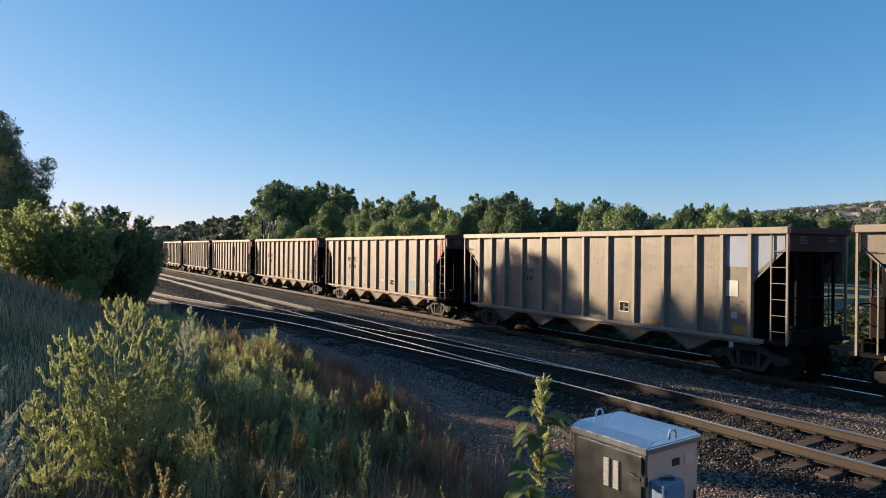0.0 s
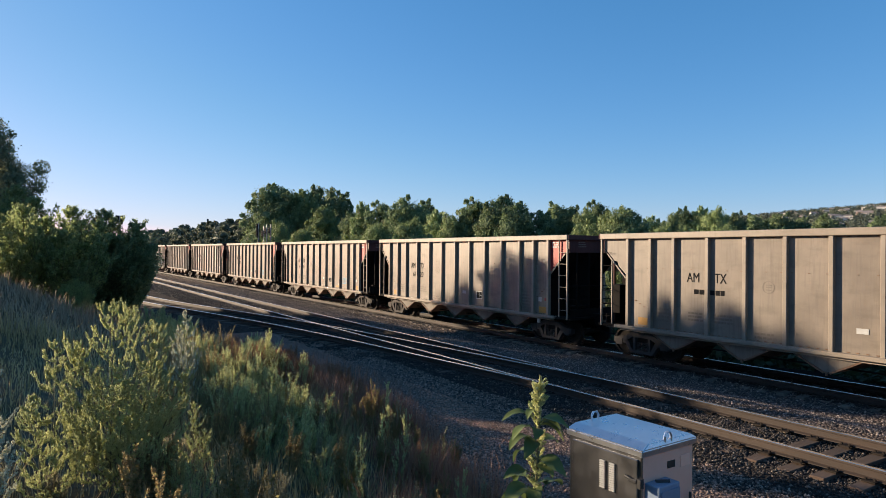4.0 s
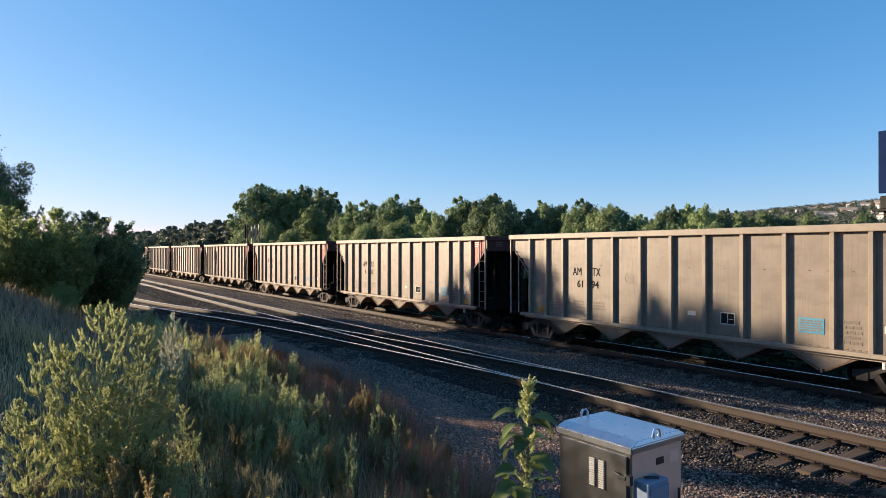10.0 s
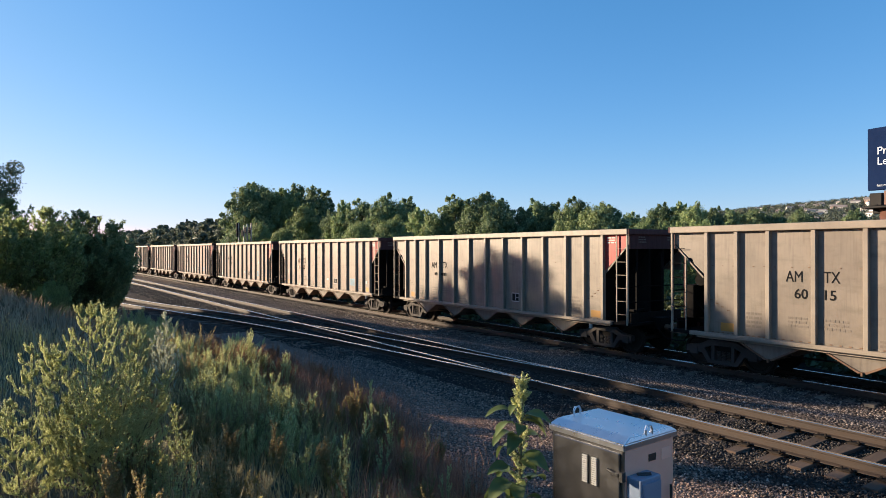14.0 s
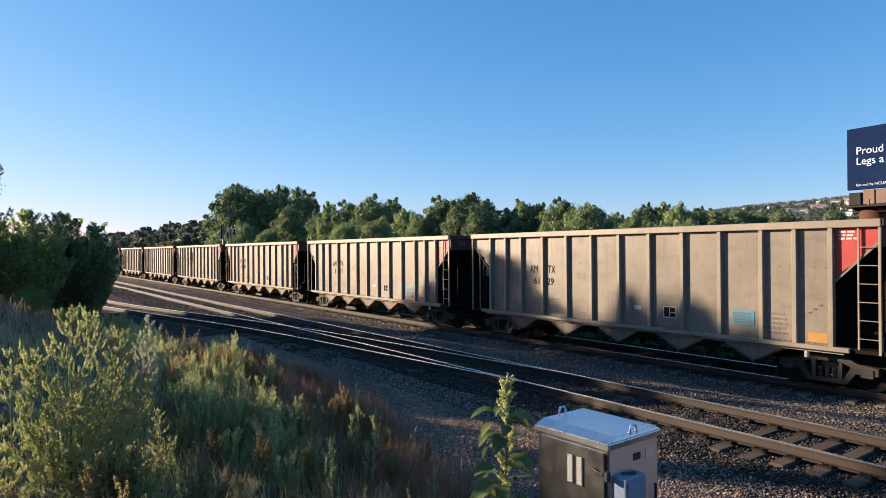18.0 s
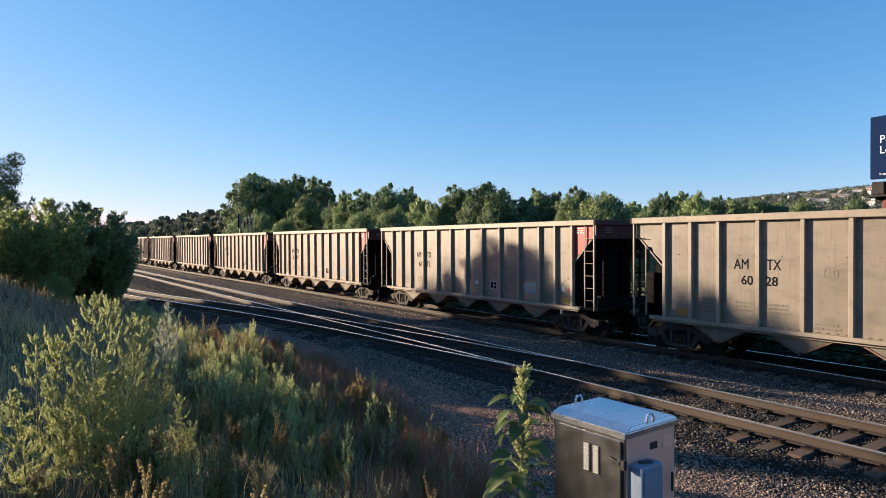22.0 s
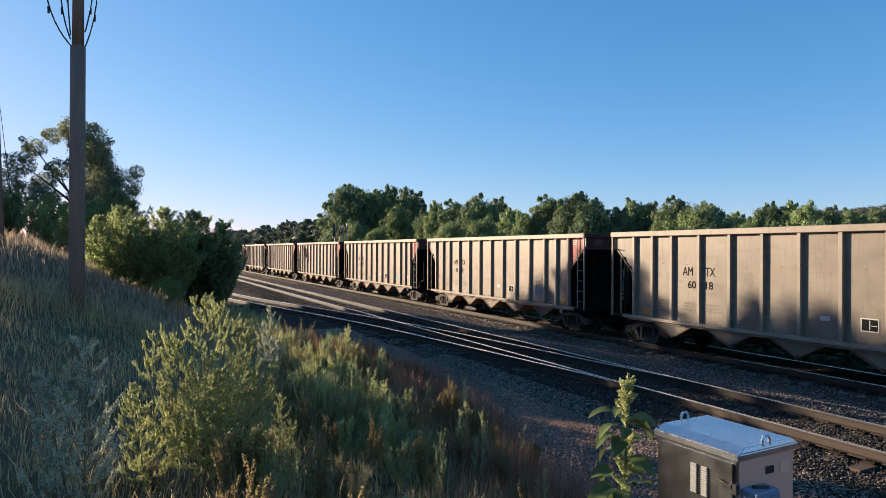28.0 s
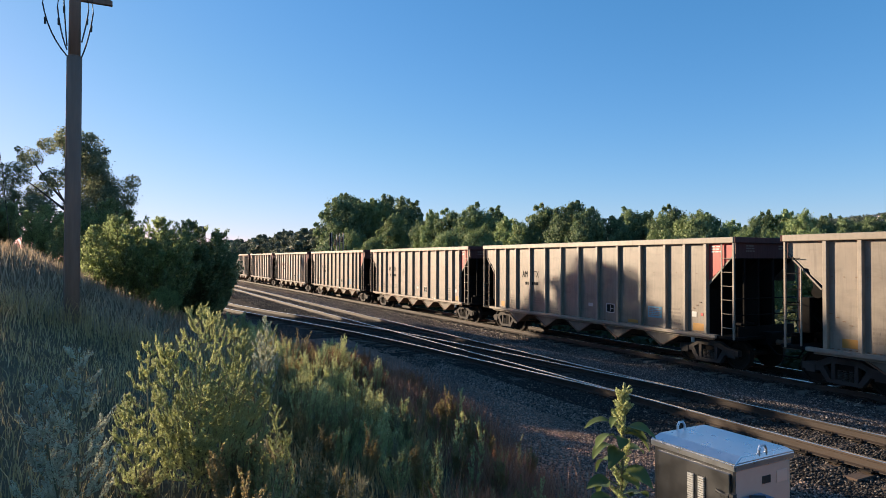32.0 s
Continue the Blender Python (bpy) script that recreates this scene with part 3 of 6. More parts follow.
def side_frame_mesh():
    """A cast truck side: arched top, two jaws, a window with coil springs."""
    bm = bmesh.new()
    prism(bm, ((-1.12, 0.42), (-1.12, 0.60), (-0.70, 0.66), (-0.42, 0.80), (0.42, 0.80), (0.70, 0.66), (1.12, 0.60), (1.12, 0.42),
               (0.66, 0.42), (0.55, 0.56), (0.34, 0.66), (-0.34, 0.66), (-0.55, 0.56), (-0.66, 0.42)), -0.09, 0.09)
    prism(bm, ((-0.66, 0.44), (-0.55, 0.56), (-0.36, 0.24), (0.36, 0.24), (0.55, 0.56), (0.66, 0.44), (0.44, 0.14), (-0.44, 0.14)), -0.085, 0.085)
    for x in (-0.30, 0.30):
        block(bm, x - 0.05, x + 0.05, -0.07, 0.07, 0.24, 0.66)
    for x in (-0.15, 0.0, 0.15):
        for i in range(6):
            tube(bm, (x, 0, 0.25 + i * 0.045), (x, 0, 0.272 + i * 0.045), 0.062, seg=8)
    for x in (-0.89, 0.89):
        block(bm, x - 0.13, x + 0.13, -0.08, 0.11, 0.36, 0.56)
    me = bpy.data.meshes.new("side_frame")
    bmesh.ops.recalc_face_normals(bm, faces=bm.faces)
    bm.to_mesh(me)
    bm.free()
    me.materials.append(TRUCK)
    return me


SIDE_FRAME = side_frame_mesh()


def truck(car, x):
    bm = bmesh.new()
    block(bm, -0.2, 0.2, -0.98, 0.98, 0.48, 0.74)
    block(bm, -0.30, 0.30, -0.35, 0.35, 0.70, 0.80)
    t = part("truck", bm, CAR_DARK, car, "grimy two-axle freight truck coloured shade-black")
    t.matrix_basis = pose(x, 0, 0)
    for y, turn in ((-0.99, 180), (0.99, 0)):
        s = new("side_frame", SIDE_FRAME)
        s.parent, s.matrix_basis = t, pose(0, y, 0, 0, 0, turn)
    for dx in (-0.89, 0.89):
        w = new("wheelset", WHEELSET)
        w.parent, w.matrix_basis = t, pose(dx, 0, 0.457)
        tagged(w, "worn steel wheels on an axle")
    bm = bmesh.new()
    for dx in (-0.40, 0.40):
        block(bm, dx - 0.05, dx + 0.05, -0.86, 0.86, 0.30, 0.38)
        for y in (-0.76, 0.76):
            block(bm, dx * 1.06 - 0.04, dx * 1.06 + 0.04, y - 0.05, y + 0.05, 0.30, 0.60)
    part("brake_beam", bm, CAR_DARK, t)
    return t


def hopper_car():
    car = thing("hopper_car", pose(0, 0, 0), "weathered tan coal hopper car with ribbed sides", "hopper car", "cars of the moving coal train")
    edges = [-7.22] + RIBS + [7.22]
    for n, (a, b) in enumerate(zip(edges, edges[1:])):
        bm = bmesh.new()
        if n == 0:
            prism(bm, ((a, 3.88), (b, 3.88), (b, 2.60), (-6.60, 2.98), (-6.66, 3.14), (-6.78, 3.16), (a, 3.58)), SHEET, SHEET + 0.012)
        elif n == len(edges) - 2:
            prism(bm, ((a, 3.88), (b, 3.88), (b, 3.50), (a, 2.66)), SHEET, SHEET + 0.012)
        else:
            block(bm, a, b, SHEET, SHEET + 0.012, 1.05, 3.90)
        last = n == len(edges) - 2
        part("side_panel", bm, CAR_RED if last else CAR_TAN, car, "faded red end panel" if last else "")
    bm = bmesh.new()
    block(bm, -7.22, 7.22, -SHEET - 0.012, -SHEET, 2.7, 3.90)
    block(bm, -6.2, 6.2, -SHEET - 0.013, -SHEET - 0.001, 1.05, 2.69)
    part("far_side_sheet", bm, CAR_TAN, car)
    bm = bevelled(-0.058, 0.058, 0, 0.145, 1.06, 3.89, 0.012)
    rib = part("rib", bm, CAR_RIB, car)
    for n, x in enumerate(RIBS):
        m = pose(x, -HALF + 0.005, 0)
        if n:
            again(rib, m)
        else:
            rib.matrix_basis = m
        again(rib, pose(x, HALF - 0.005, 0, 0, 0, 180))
    # edges of the end slopes
    for s in (-1, 1):
        bm = bmesh.new()
        d = Vector((s * (6.44 - 7.27), 0, 2.72 - 3.55)).normalized()
        p, q = Vector((s * 7.24, SHEET - 0.014, 3.54)), Vector((s * 6.30, SHEET - 0.014, 2.60))
        nrm = Vector((-d.z, 0, d.x)) * 0.022
        vs = [bm.verts.new(v) for v in (p + nrm, p - nrm, q - nrm, q + nrm)]
        f = bm.faces.new(vs)
        ext = bmesh.ops.extrude_face_region(bm, geom=[f])
        for v in ext["geom"]:
            if isinstance(v, bmesh.types.BMVert):
                v.co.y += 0.014
        part("slope_edge", bm, CAR_TAN, car)
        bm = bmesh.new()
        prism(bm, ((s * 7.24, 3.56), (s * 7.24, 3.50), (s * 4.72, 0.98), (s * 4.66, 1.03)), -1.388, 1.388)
        part("slope_sheet", bm, CAR_DARK, car, "grimy sloping end floor coloured shade-black")
        bm = bmesh.new()
        block(bm, s * 7.26 - 0.012, s * 7.26 + 0.012, -1.40, 1.40, 3.42, 3.90)
        end = part("end_sheet", bm, CAR_END, car, "dull red-brown end sheet")
        for y0, w, rows, sd in ((-0.95, 0.35, 3, 5), (0.55, 0.3, 2, 7)):
            rnd, bm = random.Random(sd), bmesh.new()
            for i in range(rows):
                y = y0
                while y < y0 + w:
                    k = rnd.uniform(0.04, 0.12)
                    block(bm, s * 7.276 - 0.002, s * 7.276 + 0.002, y, y + k, 3.78 - i * 0.08, 3.82 - i * 0.08)
                    y += k + 0.02
            tagged(part("end_stencil", bm, FADED_PAINT, end), kind="stuff")
        bm = bevelled(s * 7.31 - 0.08, s * 7.31 + 0.06, -HALF, HALF, 3.88, 4.055, 0.015)
        part("end_chord", bm, CAR_END, car)
    for s in (-1, 1):
        y = s * (HALF - 0.06)
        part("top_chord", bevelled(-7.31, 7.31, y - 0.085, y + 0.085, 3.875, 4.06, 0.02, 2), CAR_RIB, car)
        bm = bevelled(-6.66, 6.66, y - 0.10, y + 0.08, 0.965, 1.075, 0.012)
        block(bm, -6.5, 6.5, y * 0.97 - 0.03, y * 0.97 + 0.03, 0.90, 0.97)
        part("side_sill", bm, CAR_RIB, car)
    for x in CHUTES:
        bm = bmesh.new()
        prism(bm, ((x - 0.95, 1.02), (x + 0.95, 1.02), (x + 0.08, 0.54), (x - 0.08, 0.54)), -1.37, 1.37)
        chute = part("hopper_chute", bm, CHUTE, car)
        bm = bmesh.new()
        for s in (-1, 1):
            prism(bm, ((x + s * 0.95, 1.0), (x + s * 1.02, 1.0), (x + s * 0.09, 0.50), (x + s * 0.02, 0.52)), -1.40, 1.40)
        block(bm, x - 0.02, x + 0.02, -1.43, -1.37, 0.45, 0.54)
        part("chute_rim", bm, RUSTED, chute)
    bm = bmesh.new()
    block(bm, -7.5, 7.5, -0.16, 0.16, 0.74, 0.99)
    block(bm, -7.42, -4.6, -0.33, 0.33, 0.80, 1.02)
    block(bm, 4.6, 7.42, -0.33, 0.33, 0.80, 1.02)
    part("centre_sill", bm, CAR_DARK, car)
    bm = bmesh.new()
    tube(bm, (-5.2, -0.95, 0.62), (5.2, -0.95, 0.62), 0.025, seg=6)
    tube(bm, (-4.4, 0.9, 0.55), (4.4, 0.9, 0.55), 0.03, seg=6)
    part("brake_pipe", bm, CAR_DARK, car)
    for s in (-1, 1):
        bm = bevelled(s * 7.0 - 0.42, s * 7.0 + 0.42, -1.50, 1.50, 0.97, 1.06, 0.01)
        part("end_platform", bm, CAR_DARK, car)
        bm = tubes(((s * 7.4, 0, 0.88), (s * 7.92, 0, 0.88), 0.09, 0.08))
        block(bm, s * 8.0 - 0.13, s * 8.0 + 0.095, -0.14, 0.14, 0.74, 1.02)
        part("coupler", bm, RUSTED, car, "rusty knuckle coupler")
        bm = bmesh.new()
        for a, b in (((s * 7.5, -0.3, 0.85), (s * 7.75, -0.22, 0.55)), ((s * 7.75, -0.22, 0.55), (s * 8.08, -0.1, 0.50))):
            tube(bm, a, b, 0.022, seg=6)
        part("air_hose", bm, BLACK_PAINT, car)
        for y in (-1, 1):
            bm = bevelled(s * 7.27 - 0.03, s * 7.27 + 0.03, y * 1.5 - 0.03, y * 1.5 + 0.03, 0.98, 3.88, 0.006)
            post = part("corner_post", bm, CAR_RIB, car)
            bm = bevelled(s * 6.83 - 0.02, s * 6.83 + 0.02, y * 1.48 - 0.02, y * 1.48 + 0.02, 1.06, 3.88 if s > 0 else 3.16, 0.006)
            part("ladder_stile", bm, CAR_RIB, car)
            for i in range(6):
                bm = tubes(((s * 7.25, y * 1.52, 1.32 + i * 0.42), (s * 6.84, y * 1.5, 1.32 + i * 0.42), 0.012), seg=5)
                part("rung", bm, CAR_RIB if s > 0 else CAR_DARK, post)
        for y in (-0.95, -0.32, 0.38, 0.95):
            bm = bevelled(s * 7.2 - 0.03, s * 7.2 + 0.03, y - 0.035, y + 0.035, 1.05, 3.45, 0.006)
            part("end_post", bm, CAR_DARK if s > 0 else CAR_END, car)
        bm = tubes(((s * 7.22, -1.45, 2.2), (s * 7.22, 1.45, 2.2), 0.018), ((s * 7.22, -1.45, 1.7), (s * 7.22, 1.45, 1.7), 0.018), seg=6)
        part("end_rail", bm, CAR_DARK, car)
    part("air_tank", tubes(((-6.75, -0.9, 2.5), (-6.75, -0.5, 2.5), 0.17), seg=12), CAR_DARK, car)
    part("brake_cylinder", tubes(((-6.75, -0.45, 1.3), (-6.3, -0.45, 1.3), 0.16), seg=12), CAR_DARK, car)
    part("brake_rod", tubes(((-6.9, -0.9, 1.9), (-6.4, -0.7, 1.2), 0.03), seg=8), CAR_DARK, car)
    bm = tubes(((5.66, -1.40, 0.97), (5.66, -1.40, 0.74), 0.06), seg=12)
    part("drain_pot", bm, WHITE_PAINT, car, "small white cylinder under the sill")
    bm = bmesh.new()
    rnd = random.Random(8)
    for a, b in zip(RIBS, RIBS[1:]):
        for i in range(5):
            x = a + 0.14 + (b - a - 0.28) * i / 4
            for z in (3.855, 1.10):
                block(bm, x - 0.03, x + 0.03, SHEET - 0.012, SHEET - 0.002, z - 0.012, z + 0.012)
            if i % 2 == 0:
                block(bm, x - 0.02, x + 0.02, SHEET - 0.012, SHEET - 0.002, 2.935, 2.952)
    for i in range(4):
        block(bm, 5.56 + i * 0.13, 5.63 + i * 0.13, SHEET - 0.015, SHEET - 0.002, 1.72 + i * 0.10, 1.745 + i * 0.10)
        block(bm, -6.1 + i * 0.17, -6.02 + i * 0.17, SHEET - 0.015, SHEET - 0.002, 1.98 - i * 0.09, 2.0 - i * 0.09)
    tagged(part("bolting", bm, RUSTED, car), kind="stuff")
    for s in (-1, 1):                                     # plates added to close the ends under the slopes, near-black for the shade inside
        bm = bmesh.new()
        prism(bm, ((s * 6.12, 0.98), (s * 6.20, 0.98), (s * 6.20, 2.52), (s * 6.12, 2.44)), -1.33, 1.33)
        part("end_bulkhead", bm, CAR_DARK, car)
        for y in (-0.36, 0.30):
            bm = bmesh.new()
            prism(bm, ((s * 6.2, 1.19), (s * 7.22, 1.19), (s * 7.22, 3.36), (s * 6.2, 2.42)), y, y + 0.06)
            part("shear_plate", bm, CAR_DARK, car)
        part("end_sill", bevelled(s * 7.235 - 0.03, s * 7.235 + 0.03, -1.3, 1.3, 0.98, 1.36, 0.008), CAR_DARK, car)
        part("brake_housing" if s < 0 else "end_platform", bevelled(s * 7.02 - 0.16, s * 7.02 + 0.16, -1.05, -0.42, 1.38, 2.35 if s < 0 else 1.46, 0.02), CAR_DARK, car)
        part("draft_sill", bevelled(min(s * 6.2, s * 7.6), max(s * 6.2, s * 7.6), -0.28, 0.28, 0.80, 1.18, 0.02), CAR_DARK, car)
    truck(car, -5.95)
    truck(car, 5.95)
    # what every car carries on its side
    stick("notice_panel", car, BLACK_PAINT, 1.66, 2.04, 1.42, 1.70, "black notice panel with a white edge")
    bm = bmesh.new()
    for x0, x1, z0, z1 in ((1.63, 2.07, 1.70, 1.73), (1.63, 2.07, 1.39, 1.42), (1.63, 1.66, 1.42, 1.70), (2.04, 2.07, 1.42, 1.70), (1.84, 1.86, 1.44, 1.68), (1.88, 2.02, 1.54, 1.56)):
        block(bm, x0, x1, SHEET - 0.014, SHEET - 0.003, z0, z1)
    part("notice_edge", bm, WHITE_PAINT, car)
    stick("orange_panel", car, ORANGE_PAINT, 5.70, 6.14, 1.13, 1.36, "orange painted square")
    stick("orange_panel", car, ORANGE_PAINT, -5.78, -5.36, 1.15, 1.38, "orange painted square")
    bars("stencil", car, FADED_PAINT, -3.95, -3.45, 1.42, 1.72, 3, seed=3)
    bars("stencil", car, FADED_PAINT, -3.12, -2.5, 1.42, 1.72, 3, seed=4)
    bars("stencil", car, FADED_PAINT, 4.7, 5.2, 1.2, 1.8, 5, seed=5)
    bars("stencil", car, FADED_PAINT, -1.9, -1.3, 1.14, 1.34, 2, seed=6)
    bars("stencil", car, FADED_PAINT, -5.05, -4.62, 1.3, 1.75, 4, seed=9)
    bars("red_panel_stencil", car, WHITE_PAINT, 6.40, 6.78, 3.58, 3.82, 3, y=SHEET - 0.002, seed=2)
    bm = bmesh.new()
    for i in range(20):
        a0, a1 = i * math.tau / 20, (i + 1) * math.tau / 20
        pts = [(-1.53 + r * math.cos(a), SHEET - 0.006, 2.54 + r * math.sin(a)) for a, r in ((a0, 0.165), (a1, 0.165), (a1, 0.15), (a0, 0.15))]
        bm.faces.new([bm.verts.new(p) for p in pts])
    for z in (2.60, 2.54, 2.47):
        block(bm, -1.60, -1.46, SHEET - 0.009, SHEET - 0.004, z - 0.012, z + 0.012)
    part("round_mark", bm, FADED_PAINT, car, "faded round stencil mark")
    return car


PALE_SHEET = plain("pale_blue_sheet", (0.17, 0.20, 0.27), (0.23, 0.265, 0.34), 0.6, 0.0, 5, 0.05)
MARK = {k: letters(k, 0.40, 0.0, 0.86) for k in ("AM", "TX", "K", "LLX")}
DIGITS = {}


def write(car, mesh, x, z, material=BLACK_PAINT):
    ob = new("lettering", mesh)
    if not mesh.materials:
        mesh.materials.append(material)
    ob.parent, ob.matrix_basis = car, pose(x, SHEET - 0.006, z, 90)
    return ob


def number(car, left, right):
    for text, x in ((left, -3.80), (right, -3.14)):
        if text not in DIGITS:
            DIGITS[text] = letters(text, 0.34, 0.004)
        write(car, DIGITS[text], x, 2.17)


COUPLED, GAP_START, TRAIN_Y = 16.18, -8.1, TRACK_FAR
CARS_BEHIND = 31


def run(t):
    """How far the train has rolled after t seconds."""
    return 9.97 * t + 0.2708 * t - 0.011835 * t * t + 0.0001198 * t ** 3


def rest(k):
    """Where the middle of the k-th car stands at the start; the first is -1."""
    return GAP_START - COUPLED * (k + 0.5)


# numbers and panels as each car shows them
CAR_NUMBERS = {0: ("1", "02"), 1: ("60", "04"), 3: ("61", "20"), 4: ("61", "39"), 5: ("61", "07"), 6: ("61", "94"), 7: ("61", "32"), 8: ("60", "15"), 10: ("61", "25"),
               11: ("61", "29"), 12: ("61", "71"), 13: ("60", "28"), 14: ("61", "72"), 15: ("61", "87"), 17: ("60", "18"), 18: ("60", "31"), 19: ("61", "27")}
BLUE_PANEL = {1, 2, 4, 5, 6, 7, 8, 10, 11, 12, 13, 14, 15, 17, 18, 19, 20, 22, 23, 25, 27, 28, 30}
train = {}


def make_train():
    proto = hopper_car()
    for k in range(-2, CARS_BEHIND + 1):
        m = pose(rest(k), TRAIN_Y, 0)
        if k == -2:
            car = proto
            car.matrix_basis = m
        else:
            car = copy_thing(proto, m)
        train[k] = car
    for k, car in train.items():
        rnd = random.Random(k + 50)
        a, b = CAR_NUMBERS.get(k, ("60" if rnd.random() < 0.4 else "61", ""))
        if k == 0:
            tagged(car, "older weathered tan coal hopper car with pale blue replaced panels")
            for ob in list(car.children):
                if ob.name.startswith("red_panel_stencil"):
                    bpy.data.objects.remove(ob)
                elif ob.name.startswith("side_panel") and ob.data.materials[0] == CAR_RED:
                    tagged(ob, "tan end panel")
                    ob.material_slots[0].link = "OBJECT"
                    ob.material_slots[0].material = CAR_TAN
            stick("replaced_panel", car, PALE_SHEET, 5.49, 6.18, 2.98, 3.86, "pale blue-white replaced sheet")
            bm = bmesh.new()
            prism(bm, ((6.32, 3.86), (7.16, 3.86), (7.16, 3.50), (6.32, 2.78)), SHEET - 0.008, SHEET - 0.002)
            part("replaced_panel", bm, PALE_SHEET, car, "pale blue-white replaced sheet")
            stick("pale_notice", car, WHITE_PAINT, 5.50, 5.86, 2.16, 2.60, "pale notice with rows of small writing")
            write(car, MARK["K"], -3.16, 2.52).scale = (0.55, 0.62, 1)
            write(car, MARK["LLX"], -2.98, 2.52).scale = (0.55, 0.62, 1)
        else:
            write(car, MARK["AM"], -4.0, 2.58).scale = (0.86, 1, 1)
            write(car, MARK["TX"], -3.10, 2.58).scale = (0.82, 1, 1)
        if k == 0:
            write(car, letters(a + b, 0.26, 0.004), -3.10, 2.20)
        elif b:
            number(car, a, b)
        else:
            bars("number_bar", car, BLACK_PAINT, -3.76, -2.76, 2.17, 2.42, 1, seed=k)
        if k in BLUE_PANEL:
            stick("blue_panel", car, BLUE_PAINT, 3.76, 4.37, 1.39, 1.77, "faded blue panel with small writing")
            bars("blue_panel_writing", car, FADED_PAINT, 3.80, 4.33, 1.43, 1.73, 5, y=SHEET - 0.01, seed=k)
        if k not in (0, 9):
            stick("white_label", car, WHITE_PAINT, 0.60, 0.86, 1.56, 1.69, "small white label")
        if rnd.random() < 0.5:
            stick("orange_panel", car, ORANGE_PAINT, 2.78, 3.26, 1.13, 1.24, "worn orange stripe")
        if rnd.random() < 0.7:
            stick("white_label", car, WHITE_PAINT, 5.66, 5.84, 1.55, 1.72, "small pale label")
            stick("red_label", car, CAR_RED, 6.0, 6.1, 1.60, 1.69, "small red label")


make_train()

# ---- trees and shrubs ----
LEAF_TREE = leafy("tree_leaves", (0.0987, 0.15, 0.0862), (0.179, 0.247, 0.138), (0.282, 0.354, 0.196), through_light=0.3)
LEAF_SHRUB = leafy("shrub_leaves", (0.189, 0.24, 0.124), (0.292, 0.355, 0.189), (0.404, 0.47, 0.273), through_light=0.72)
LEAF_LIGHT = leafy("bright_tree_leaves", (0.167, 0.237, 0.108), (0.255, 0.33, 0.156), (0.352, 0.423, 0.222), through_light=0.25)
LEAF_GREY = leafy("grey_green_leaves", (0.21, 0.245, 0.165), (0.29, 0.325, 0.22), (0.38, 0.41, 0.28), through_light=0.6)
# the haze of distance is mixed into this leaf colour
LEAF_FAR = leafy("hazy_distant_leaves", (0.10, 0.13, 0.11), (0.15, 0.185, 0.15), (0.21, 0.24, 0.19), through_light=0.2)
LEAF_SHOOT = leafy("translucent_shrub_leaves", (0.25, 0.305, 0.14), (0.35, 0.42, 0.2), (0.47, 0.53, 0.29), through_light=0.7)
BARK = plain("grey_brown_bark", (0.05, 0.038, 0.03), (0.13, 0.10, 0.08), 0.95, 0, 6, 0.6, (1, 1, 0.2))


def leaf_quads(rng, centres, out, size, droop=0.3, loose=0.5):
    """Small folded leaves at centres, roughly facing out."""
    n = len(centres)
    nrm = out + rng.normal(0, loose, (n, 3))
    nrm[:, 2] += 0.25
    nrm /= np.linalg.norm(nrm, axis=1, keepdims=True) + 1e-9
    u = np.cross(nrm, rng.normal(0, 1, (n, 3)))
    u /= np.linalg.norm(u, axis=1, keepdims=True) + 1e-9
    v = np.cross(nrm, u)
    s = size * rng.uniform(0.6, 1.35, (n, 1))
    co = np.stack([centres - u * s * 0.62, centres - v * s * 0.36 + nrm * s * 0.16, centres + u * s * 0.62 - nrm * s * droop * 0.4, centres + v * s * 0.36 + nrm * s * 0.16], 1)
    return co.reshape(-1, 3), np.arange(4 * n).reshape(-1, 4)


def crown_points(rng, clumps, per, shell=0.55, ragged=0.0):
    """Leaf places in many overlapping clumps (x, y, z, r, squash)."""
    pts, outs = [], []
    for x, y, z, r in clumps:
        k = max(8, int(per * r * r))
        d = rng.normal(0, 1, (k, 3))
        d /= np.linalg.norm(d, axis=1, keepdims=True)
        rad = r * (shell + (1 - shell) * rng.random((k, 1)) ** 0.7) * (1 + 0.13 * rng.normal(0, 1, (k, 1)) * (rng.random((k, 1)) < 0.3))
        if ragged:                                        # lobes and hollows on the clump
            turn = rng.normal(0, 1, (3, 3))
            rad = rad * (1 + ragged * np.sin(d @ turn * 3.0).prod(axis=1, keepdims=True) + 0.16 * ragged * rng.normal(0, 1, (k, 1)))
        pts.append(np.array((x, y, z)) + d * rad * np.array((1, 1, 0.85)))
        outs.append(d)
    return np.concatenate(pts), np.concatenate(outs)


def limb(bm, p, q, r0, r1, rng, parts=3, wander=0.12):
    p, q = Vector(p), Vector(q)
    last, rl = p, r0
    n = (q - p).length
    for i in range(1, parts + 1):
        k = i / parts
        w = Vector(rng.normal(0, wander * n / parts, 3)) if i < parts else Vector()
        at, r = p.lerp(q, k) + w, r0 + (r1 - r0) * k
        tube(bm, last, at, rl, r, seg=7, caps=False)
        last, rl = at, r


